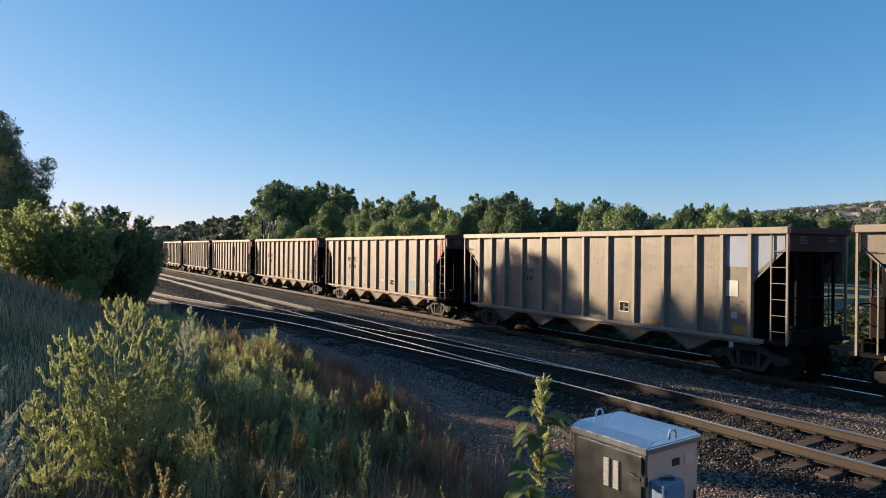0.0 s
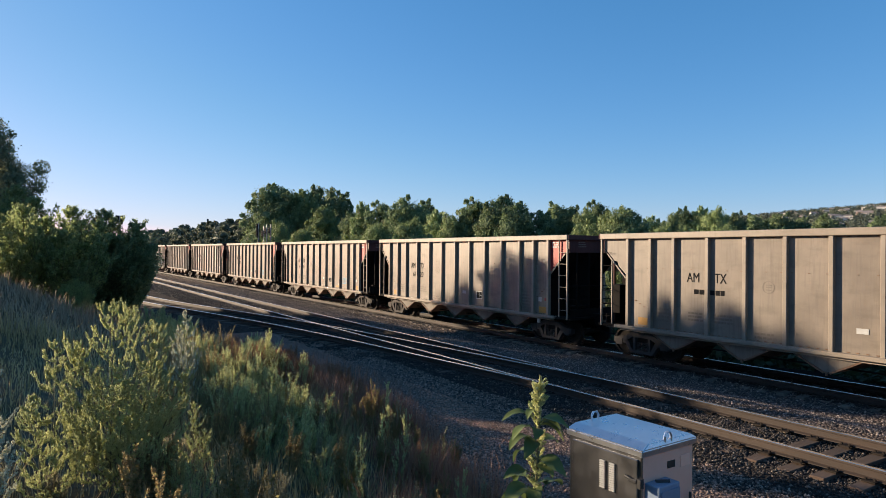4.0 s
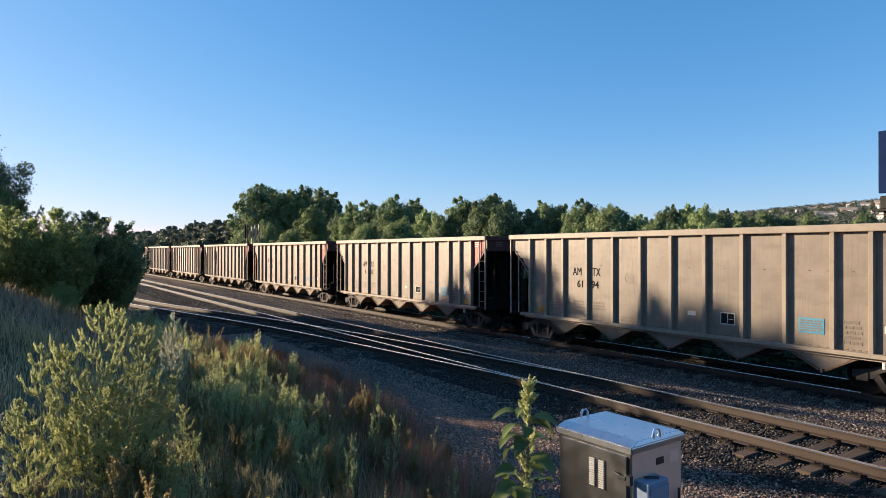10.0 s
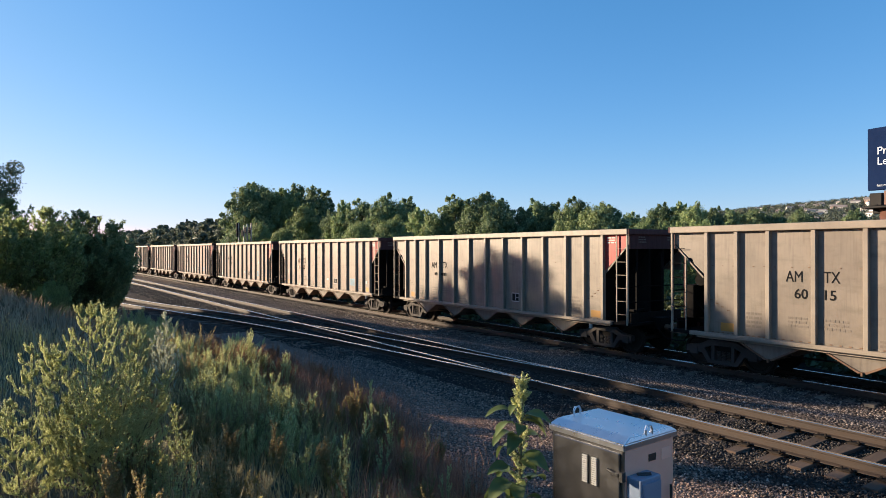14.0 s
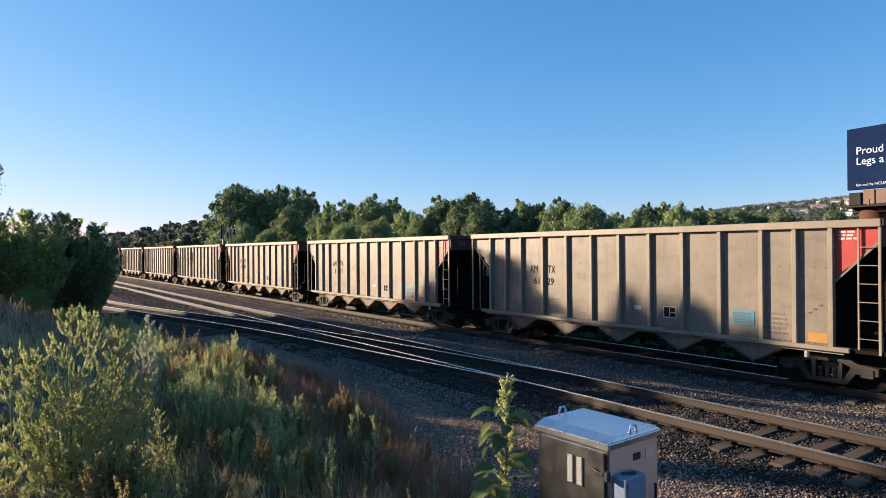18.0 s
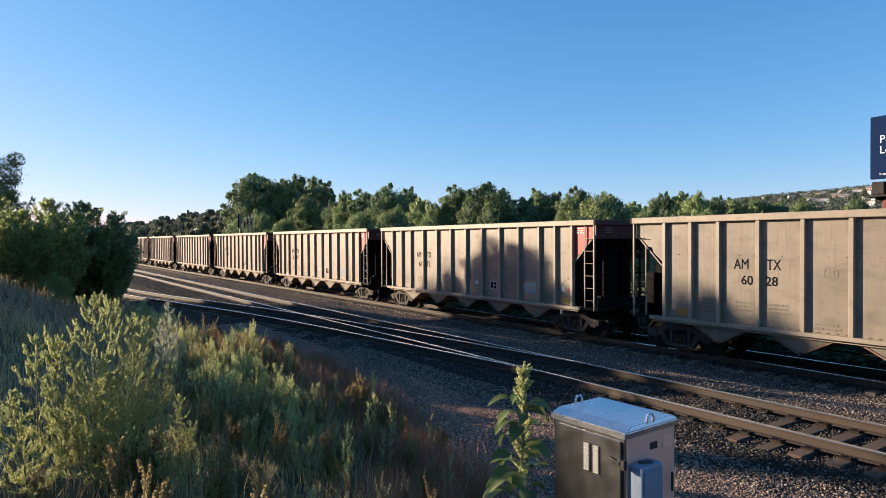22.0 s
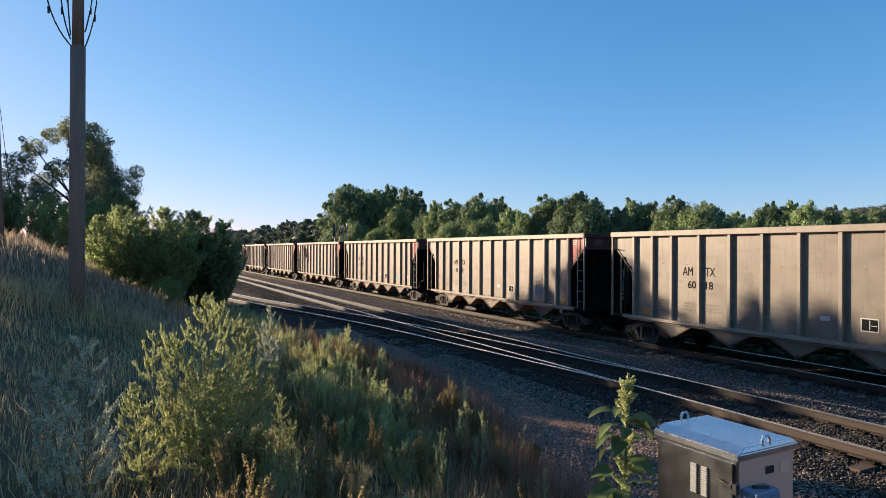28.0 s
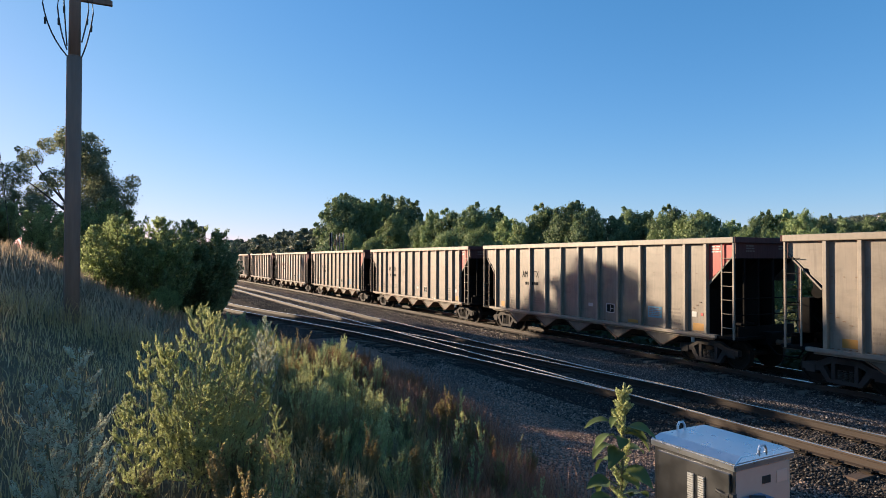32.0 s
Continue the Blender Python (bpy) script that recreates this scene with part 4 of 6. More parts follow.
def tree(seed, height, width, base=0.25, material=LEAF_TREE, leaf=0.27, per=36, clump=0.17, name="tree", label="", category="tree", group="", lean=0.0, gaps=0.0, spiky=0, shell=0.55, loose=0.5, core=0):
    """A tapered trunk with limbs and a crown of leaf clumps with gaps."""
    rng = np.random.default_rng(seed)
    top = thing(name, pose(0, 0, 0), label, category, group)
    clumps, ends = [], []
    n = int(26 + 8 * rng.random())
    for i in range(n):
        k = (i + 0.5) / n
        z = height * (base + (1 - base) * k)
        swell = math.sin(math.pi * min(1, 0.18 + 0.80 * k)) ** 0.75
        a = i * 2.4 + rng.uniform(-0.4, 0.4)
        rad = width / 2 * swell * rng.uniform(0.35, 0.95)
        r = height * clump * rng.uniform(0.55, 1.0) * (0.65 + 0.5 * swell)
        if rng.random() < gaps:
            continue
        x, y = rad * math.cos(a) + lean * k, rad * math.sin(a)
        clumps.append((x, y, z - r * 0.5, r))
        ends.append((x, y, z - r * 0.5))
        for j in range(3):                                # small outer tufts that break the outline
            b, e = rng.uniform(0, 6.28), rng.uniform(-0.3, 1.0)
            clumps.append((x + r * math.cos(b), y + r * math.sin(b), z - r * 0.5 + r * e, r * rng.uniform(0.25, 0.45)))
        for j in range(spiky):                            # shoots that stand up out of it
            b, e = rng.uniform(0, 6.28), rng.uniform(0.5, 1.0)
            for q in range(5):
                g = r * e + q * 0.13 * r
                clumps.append((x + g * math.cos(b) * 0.75, y + g * math.sin(b) * 0.75, z + r * (0.1 + q * 0.2), r * (0.24 - 0.04 * q)))
    bm = bmesh.new()
    fork = Vector((lean * base, 0, height * (base + 0.05)))
    limb(bm, (0, 0, -0.3), fork, height * 0.026, height * 0.019, rng)
    limb(bm, fork, (lean * 0.9, 0, height * 0.88), height * 0.019, height * 0.004, rng, 4)
    for e in ends[::2]:
        k = min(0.95, max(0.0, (e[2] / height - base) * 0.6))
        limb(bm, fork.lerp(Vector((lean * 0.9, 0, height * 0.88)), k), e, height * 0.009, height * 0.002, rng)
    part("trunk", bm, BARK, top, smooth=True)
    p, o = crown_points(rng, clumps, per / (leaf * leaf) * 0.17, shell, 0.45 if core else 0.0)
    co, f = leaf_quads(rng, p, o, leaf, 0.3, loose)
    if core:                                              # leafy masses inside the clumps, so that no sky shows through them
        p, o = crown_points(rng, [(x, y, z, r * 0.8) for x, y, z, r in clumps], core, 0.35)
        co2, f2 = leaf_quads(rng, p, o, leaf * 3.2, 0.3, 0.8)
        co, f = np.concatenate([co, co2]), np.concatenate([f, f2 + len(co)])
    from_arrays("crown", co, f, material, top)
    return top


def far_trees():
    """The wood behind the tracks."""
    kinds = [tree(11, 10.0, 7.4, 0.08, LEAF_TREE, shell=0.8, loose=0.62, core=24, leaf=0.17, per=100, clump=0.16, label="dark green leafy tree in the wood behind the tracks", group="trees behind the tracks"),
             tree(12, 10.0, 5.4, 0.05, LEAF_LIGHT, shell=0.8, loose=0.62, core=24, leaf=0.17, per=100, clump=0.15, label="sunlit bright green leafy tree behind the tracks", group="trees behind the tracks"),
             tree(13, 10.0, 9.0, 0.03, LEAF_TREE, shell=0.8, loose=0.62, core=24, leaf=0.17, per=100, clump=0.19, label="broad dark green tree behind the tracks", group="trees behind the tracks"),
             tree(14, 10.0, 5.2, 0.10, LEAF_TREE, shell=0.8, loose=0.62, core=20, leaf=0.18, per=90, clump=0.13, gaps=0.2, label="thin upright green tree behind the tracks", group="trees behind the tracks"),
             tree(15, 10.0, 10.0, 0.02, LEAF_LIGHT, shell=0.8, loose=0.62, core=24, leaf=0.17, per=100, clump=0.19, label="broad bright green tree behind the tracks", group="trees behind the tracks"),
             tree(16, 10.0, 12.0, 0.03, LEAF_FAR, leaf=0.32, per=110, core=20, shell=0.8, label="grey-green distant tree along the tracks, haze in its colour", group="trees behind the tracks")]
    # kind, heading to the left of +y, distance, height
    tall_clump = ((0, 72.3, 95, 13.9), (0, 71.2, 97, 14.0), (0, 70.3, 92, 12.5), (1, 69.1, 92, 13.2), (3, 68.0, 98, 14.7), (3, 66.9, 94, 14.0),
         (0, 66.1, 90, 12.4), (1, 67.6, 84, 10.6))
    near_belt = ((2, 64.9, 80, 9.2), (1, 64.1, 78, 10.4), (0, 62.4, 76, 10.4), (2, 60.4, 74, 10.7), (0, 58.6, 78, 10.7), (1, 57.6, 70, 9.1),
         (4, 56.0, 66, 8.3), (3, 54.8, 68, 9.6), (0, 54.0, 66, 10.0), (2, 51.6, 64, 10.1), (2, 50.2, 62, 9.2), (3, 47.9, 62, 8.9),
         (0, 46.6, 66, 9.6))
    far_belt = ((3, 45.7, 66, 9.6), (4, 44.2, 60, 8.4), (0, 43.2, 64, 9.6), (4, 41.7, 58, 8.4), (2, 40.5, 58, 8.2), (1, 38.9, 70, 8.4),
         (3, 37.0, 85, 10.0), (0, 36.1, 88, 10.4), (1, 34.8, 88, 10.6), (4, 33.6, 84, 9.8), (2, 32.1, 90, 9.8), (0, 30.6, 100, 10.2),
         (2, 29.0, 110, 10.6), (0, 27.4, 112, 10.4), (2, 25.8, 115, 10.6), (0, 22.2, 118, 10.6))
    distant_row = ((5, 73.6, 105, 9.9), (5, 74.5, 110, 9.5), (5, 75.8, 130, 9.7), (5, 76.7, 140, 10.4), (5, 77.6, 150, 10.4), (5, 78.9, 165, 10.4),
         (5, 79.8, 180, 10.0), (5, 80.8, 190, 9.9), (5, 81.7, 200, 9.9), (5, 82.7, 200, 9.3), (5, 83.9, 210, 9.0), (5, 85.1, 220, 8.8),
         (5, 86.2, 230, 9.3), (5, 87.3, 230, 8.9))
    low_brush = ((4, 71.2, 75, 7.8), (4, 69.5, 70, 6.8), (4, 62.9, 64, 7.4), (4, 59.9, 62, 7.6), (4, 38.0, 62, 7.0), (1, 35.7, 66, 7.2),
         (4, 33.0, 70, 7.2), (2, 26.8, 120, 8.8), (4, 24.8, 130, 8.8), (2, 23.0, 140, 9.3), (4, 20.9, 120, 8.2))
    rows = tall_clump + near_belt + far_belt + distant_row + low_brush
    used = set()
    rnd = random.Random(5)
    for kind, heading, dist, height in rows:
        a = radians(heading)
        x, y = -dist * math.sin(a), dist * math.cos(a)
        s = height / 10.0
        m = pose(x, y, land(x, y) - 0.2, 0, 0, rnd.uniform(0, 360))
        if kind in used:
            ob = copy_thing(kinds[kind], m)
        else:
            ob = kinds[kind]
            ob.matrix_basis = m
            used.add(kind)
        wide = s * (rnd.uniform(0.58, 0.86) if kind != 5 else 1.0)
        ob.scale = (wide, wide * rnd.uniform(0.9, 1.1), s)


far_trees()


STEM = plain("weed_stem", (0.10, 0.10, 0.045), (0.19, 0.17, 0.09), 0.8, 0, 12, 0.1)


def spikes(rng, runs, per, size, thick):
    """Leaf places along branches, thickest in the middle."""
    pts, outs = [], []
    for p, q in runs:
        p, q = np.array(p), np.array(q)
        n = max(4, int(per * np.linalg.norm(q - p)))
        k = rng.random(n)[:, None]
        d = rng.normal(0, 1, (n, 3))
        d /= np.linalg.norm(d, axis=1, keepdims=True)
        pts.append(p + (q - p) * k + d * thick * (0.4 + 0.6 * np.sin(np.pi * np.clip(k * 0.9 + 0.08, 0, 1))))
        outs.append(d)
    return leaf_quads(rng, np.concatenate(pts), np.concatenate(outs), size)


def bushy_weed(seed, height, width, material, name, label, group, per=120, size=0.03, stems=40, twigs=8, thick=0.02, up=1.5, low=0.58, category="weed", wood=0.007, bow=1.3, long=0.13):
    """A branching weed: stems that fan out from the root, side twigs that turn up, all set with fine leaves."""
    rng = np.random.default_rng(seed)
    top = thing(name, pose(0, 0, 0), label, category, group)
    runs, bm = [], bmesh.new()
    for i in range(stems):
        a = rng.uniform(0, 6.28)
        out = rng.random() ** 0.6
        reach = width / 2 * out * rng.uniform(0.8, 1.0)
        tipz = height * (1 - low * out ** bow) * rng.uniform(0.82, 1.0)
        foot = Vector((0.05 * math.cos(a), 0.05 * math.sin(a), 0))
        mid = Vector((reach * 0.62 * math.cos(a), reach * 0.62 * math.sin(a), tipz * 0.48))
        tip = Vector((reach * math.cos(a), reach * math.sin(a), tipz))
        tube(bm, foot, mid, wood, wood * 0.6, seg=4, caps=False)
        tube(bm, mid, tip, wood * 0.6, wood * 0.3, seg=4, caps=False)
        runs.append((mid, tip))
        for j in range(twigs):
            p = mid.lerp(tip, rng.uniform(0, 0.92)) if j % 3 else foot.lerp(mid, rng.uniform(0.3, 1))
            b = a + rng.uniform(-1.6, 1.6)
            ln = height * rng.uniform(0.05, long)
            q = p + Vector((ln * 0.7 * math.cos(b), ln * 0.7 * math.sin(b), ln * up))
            runs.append((p, q))
    tagged(part("stalk", bm, STEM, top), kind="stuff")
    co, f = spikes(rng, runs, per, size, thick)
    from_arrays("foliage", co, f, material, top)
    return top


def spire(seed, leaders, material, name, label, group, per, size, branches, twigs, thick, category="weed", wood=0.008):
    """A cone-shaped bushy plant: leaders (x, y, height, width) with rising branches, all ending in leafy spikes."""
    rng = np.random.default_rng(seed)
    top = thing(name, pose(0, 0, 0), label, category, group)
    runs, bm = [], bmesh.new()
    for lx, ly, h, w in leaders:
        foot, head = Vector((lx * 0.25, ly * 0.25, 0)), Vector((lx, ly, h * 0.96))
        tube(bm, foot, head, wood, wood * 0.3, seg=5, caps=False)
        runs.append((foot.lerp(head, 0.72), head))
        for i in range(branches):
            k = 0.04 + 0.92 * (i + 0.5) / branches
            a = i * 2.4 + rng.uniform(-0.5, 0.5)
            ln = max(0.05 * h, w * 0.5 * (1 - k) ** 0.75 * 1.1 * (0.45 + 0.55 * min(1, k / 0.2))) * rng.uniform(0.6, 1.08)
            out = Vector((math.cos(a), math.sin(a), 0))
            p = foot.lerp(head, k)
            mid = p + out * ln * 0.62 + Vector((0, 0, ln * rng.uniform(0.2, 0.45)))
            tip = mid + out * ln * 0.30 + Vector((0, 0, ln * rng.uniform(0.4, 0.8)))
            tube(bm, p, mid, wood * 0.5, wood * 0.35, seg=4, caps=False)
            tube(bm, mid, tip, wood * 0.35, wood * 0.2, seg=4, caps=False)
            runs += [(p.lerp(mid, 0.4), mid), (mid, tip)]
            for j in range(twigs):
                u = rng.uniform(0.15, 1.8)
                q = p.lerp(mid, u) if u < 1 else mid.lerp(tip, u - 1)
                b = a + rng.choice((-1, 1)) * rng.uniform(0.3, 1.5)
                tl = max(0.035 * h, ln * rng.uniform(0.16, 0.40))
                bend_at = q + Vector((math.cos(b), math.sin(b), 0.5)) * tl * 0.5
                runs += [(q, bend_at), (bend_at, bend_at + Vector((0.25 * math.cos(b), 0.25 * math.sin(b), 0.9)) * tl * 0.6)]
    tagged(part("stalk", bm, STEM, top), kind="stuff")
    co, f = spikes(rng, runs, per, size, thick)
    from_arrays("foliage", co, f, material, top)
    return top


def bank_trees():
    big = tree(21, 8.4, 8.6, 0.28, LEAF_GREY, leaf=0.10, per=90, clump=0.13, gaps=0.06, label="loose-crowned tree on top of the bank", group="trees on the bank")
    x, y = -45.2, -2.9
    big.matrix_basis = pose(x, y, land(x, y) - 0.1, 0, 0, 40)
    # stands out of view; its copies below are added as shade casters
    second = tree(22, 6.0, 6.0, 0.12, LEAF_TREE, leaf=0.22, per=80, core=8, label="tall slender leafy tree added out of view to cast shade", group="trees on the bank")
    x, y = -45.4, -31.1
    second.matrix_basis = pose(x, y, land(x, y) - 0.1, 0, 0, 10)
    second.scale = (0.3, 0.3, 2.2)
    big.scale = (1.08, 1.08, 1.15)
    # tall unseen trees added up the bank to cast shade, in a row across the sun: offset across it, width and height
    for off, wide, tall in ((2.3, 0.62, 2.5), (4.9, 0.3, 1.62), (10.3, 0.17, 1.95), (7.0, 0.38, 2.8), (14.5, 0.4, 1.0), (14.9, 0.15, 2.2), (15.8, 0.14, 2.2), (17.5, 0.46, 1.75), (18.3, 0.5, 1.78), (19.0, 0.5, 1.83), (19.7, 0.5, 1.77), (20.5, 0.5, 1.80), (21.5, 0.4, 1.61), (23.2, 0.28, 2.6), (25.0, 0.34, 2.75), (26.8, 0.28, 2.55)):
        back = 70 if off > 23 else 50
        x, y = -0.581 * off - 0.814 * back, 0.814 * off - 0.581 * back
        ob = copy_thing(second, pose(x, y, land(x, y) - 0.1, 0, 0, 57 * off))
        ob.scale = (wide, wide, tall)
    shrub = spire(23, ((0, 0, 3.9, 4.2), (0.5, 1.0, 3.5, 3.2), (-0.5, -0.8, 3.6, 3.2), (0.3, -1.2, 3.2, 2.8), (0.9, 0.2, 3.0, 3.0), (0.2, 1.5, 2.7, 2.4)), LEAF_SHRUB, "shrub", "dense dark green shrub at the foot of the bank", "shrubs on the bank", 44, 0.07, 60, 11, 0.06, "shrub", 0.03)
    x, y = -24.6, 2.2
    shrub.matrix_basis = pose(x, y, land(x, y) - 0.1)
    light = spire(24, ((0, 0, 3.5, 3.4), (0.4, 0.8, 3.1, 2.7), (-0.4, -0.8, 3.1, 2.7), (0.7, -0.3, 2.7, 2.5)), LEAF_SHOOT, "shrub", "sunlit light green shrub with upright shoots on the bank", "shrubs on the bank", 40, 0.062, 52, 10, 0.05, "shrub", 0.03)
    x, y = -23.0, 1.05
    light.matrix_basis = pose(x, y, land(x, y) - 0.1)
    for ob, x, y, s in ((light, -22.7, -0.15, 0.82), (light, -33.0, -0.6, 1.3), (light, -31.5, -1.9, 0.8), (light, -34.4, -3.2, 0.85), (shrub, -27.2, 2.9, 0.8), (light, -20.6, 1.1, 0.34), (shrub, -37.0, -5.6, 0.8)):
        c = copy_thing(ob, pose(x, y, land(x, y) - 0.1, 0, 0, 77 * x))
        c.scale = (s, s, s)
    c = copy_thing(big, pose(-46.0, -11.4, land(-46.0, -11.4) - 0.1, 0, 0, 200))
    c.scale = (0.5, 0.5, 0.56)


bank_trees()

# ---- weeds and grass on the bank ----
DRY_GRASS = leafy("dry_bank_grass", (0.27, 0.2, 0.15), (0.36, 0.27, 0.205), (0.44, 0.34, 0.26), (0.51, 0.41, 0.32), through_light=0.5)
GRASS = leafy("bank_grass", (0.37, 0.27, 0.14), (0.50, 0.365, 0.19), (0.62, 0.46, 0.26), (0.74, 0.57, 0.38), through_light=0.55)
HAZE_GRASS = leafy("red_brown_grass", (0.281, 0.131, 0.0998), (0.389, 0.194, 0.147), (0.508, 0.294, 0.215), through_light=0.5)
KOCHIA = leafy("yellow_green_weed", (0.37, 0.40, 0.19), (0.54, 0.56, 0.29), (0.75, 0.75, 0.45), through_light=0.55)
DIM_WEED = leafy("grey_green_weed", (0.27, 0.24, 0.165), (0.37, 0.33, 0.225), (0.47, 0.42, 0.29), through_light=0.5)
FEATHER = leafy("pale_feathery_weed", (0.46, 0.46, 0.38), (0.58, 0.58, 0.48), (0.72, 0.71, 0.6), through_light=0.5)
RED_WEED = leafy("red_brown_weed", (0.24, 0.095, 0.065), (0.34, 0.16, 0.10), (0.42, 0.26, 0.16), through_light=0.5)
TAN_WEED = leafy("dry_tan_weed", (0.30, 0.21, 0.11), (0.40, 0.30, 0.17), (0.26, 0.24, 0.11), through_light=0.5)
WEED_GREEN = leafy("weed_leaf", (0.29, 0.23, 0.09), (0.40, 0.31, 0.12), (0.50, 0.40, 0.165), through_light=0.5)


def blades(rng, base, length, width, lean):
    """Grass: bent tapering blades."""
    n = len(base)
    a = rng.uniform(0, 6.28, n)
    side = np.stack([np.cos(a), np.sin(a), 0 * a], 1) * width[:, None]
    b = rng.uniform(0, 6.28, n)
    bow = np.stack([np.cos(b), np.sin(b), 0 * b], 1) * (lean * length)[:, None]
    up = np.zeros((n, 3))
    up[:, 2] = length
    mid, tip = base + up * 0.55 + bow * 0.3, base + up * 0.95 + bow
    co = np.stack([base - side, base + side, mid + side * 0.7, mid - side * 0.7, tip + side * 0.08, tip - side * 0.08], 1)
    i = 6 * np.arange(n)[:, None]
    f = np.concatenate([i + np.array((0, 1, 2, 3)), i + np.array((3, 2, 4, 5))])
    return co.reshape(-1, 3), f


def bank_grass():
    rng = np.random.default_rng(9)
    for name, n, x0, x1, far, size in (("grass", 92000, -15, 7.0, 0, (0.2, 0.62)), ("grass", 42000, -50, -14, 1, (0.22, 0.6))):
        x = rng.uniform(x0, x1, n * 2)
        y = rng.uniform(-13, 7.0, n * 2)
        t = np.array([toe(a) for a in x])
        patch = np.array([noise.noise((a * 0.6, b * 0.6, 1)) for a, b in zip(x, y)])
        keep = (y < t + 0.25 * patch) & (np.hypot(x, y) > 1.6) & (patch > -0.85)
        keep &= rng.random(n * 2) < np.clip((t - y) / 1.2 + 0.35, 0, 1)
        x, y, patch = x[keep][:n], y[keep][:n], patch[keep][:n]
        z = np.array([land(a, b) for a, b in zip(x, y)]) - 0.02
        length = rng.uniform(*size, len(x)) * (0.8 + 0.5 * patch) * np.where((y < 0.9) & (x > -13), 0.55, 1.0)
        co, f = blades(rng, np.stack([x, y, z], 1), length, rng.uniform(0.003, 0.0065, len(x)) * (2.6 if far else 1.2), rng.uniform(0.1, 0.55, len(x)))
        tagged(from_arrays(name, co, f, DRY_GRASS if far else GRASS), "tall dark brown-green grass covering the upper bank" if far else "tall green and dry grass covering the bank", "grass", kind="stuff")
    n = 30000                                             # a haze of fine red-brown stalks along the gravel
    x = -4.2 - 14 * rng.random(n)
    y = np.array([toe(a) for a in x]) + rng.normal(-0.45, 0.5, n)
    z = np.array([land(a, b) for a, b in zip(x, y)]) - 0.02
    patch = np.array([noise.noise((a * 0.9, b * 0.9, 7)) for a, b in zip(x, y)])
    k = patch > -0.12
    co, f = blades(rng, np.stack([x, y, z], 1)[k], (rng.uniform(0.2, 0.6, n) * (0.8 + patch))[k], rng.uniform(0.002, 0.006, n)[k], rng.uniform(0.05, 0.45, n)[k])
    tagged(from_arrays("grass", co, f, HAZE_GRASS), "fine red-brown dry grass along the edge of the gravel", "grass", kind="stuff")


bank_grass()


def set_down(ob, x, y, turn=0, s=1.0, sink=0.05, tilt=0.0):
    ob.matrix_basis = pose(x, y, land(x, y) - sink, tilt, 0, turn)
    ob.scale = (s, s, s)


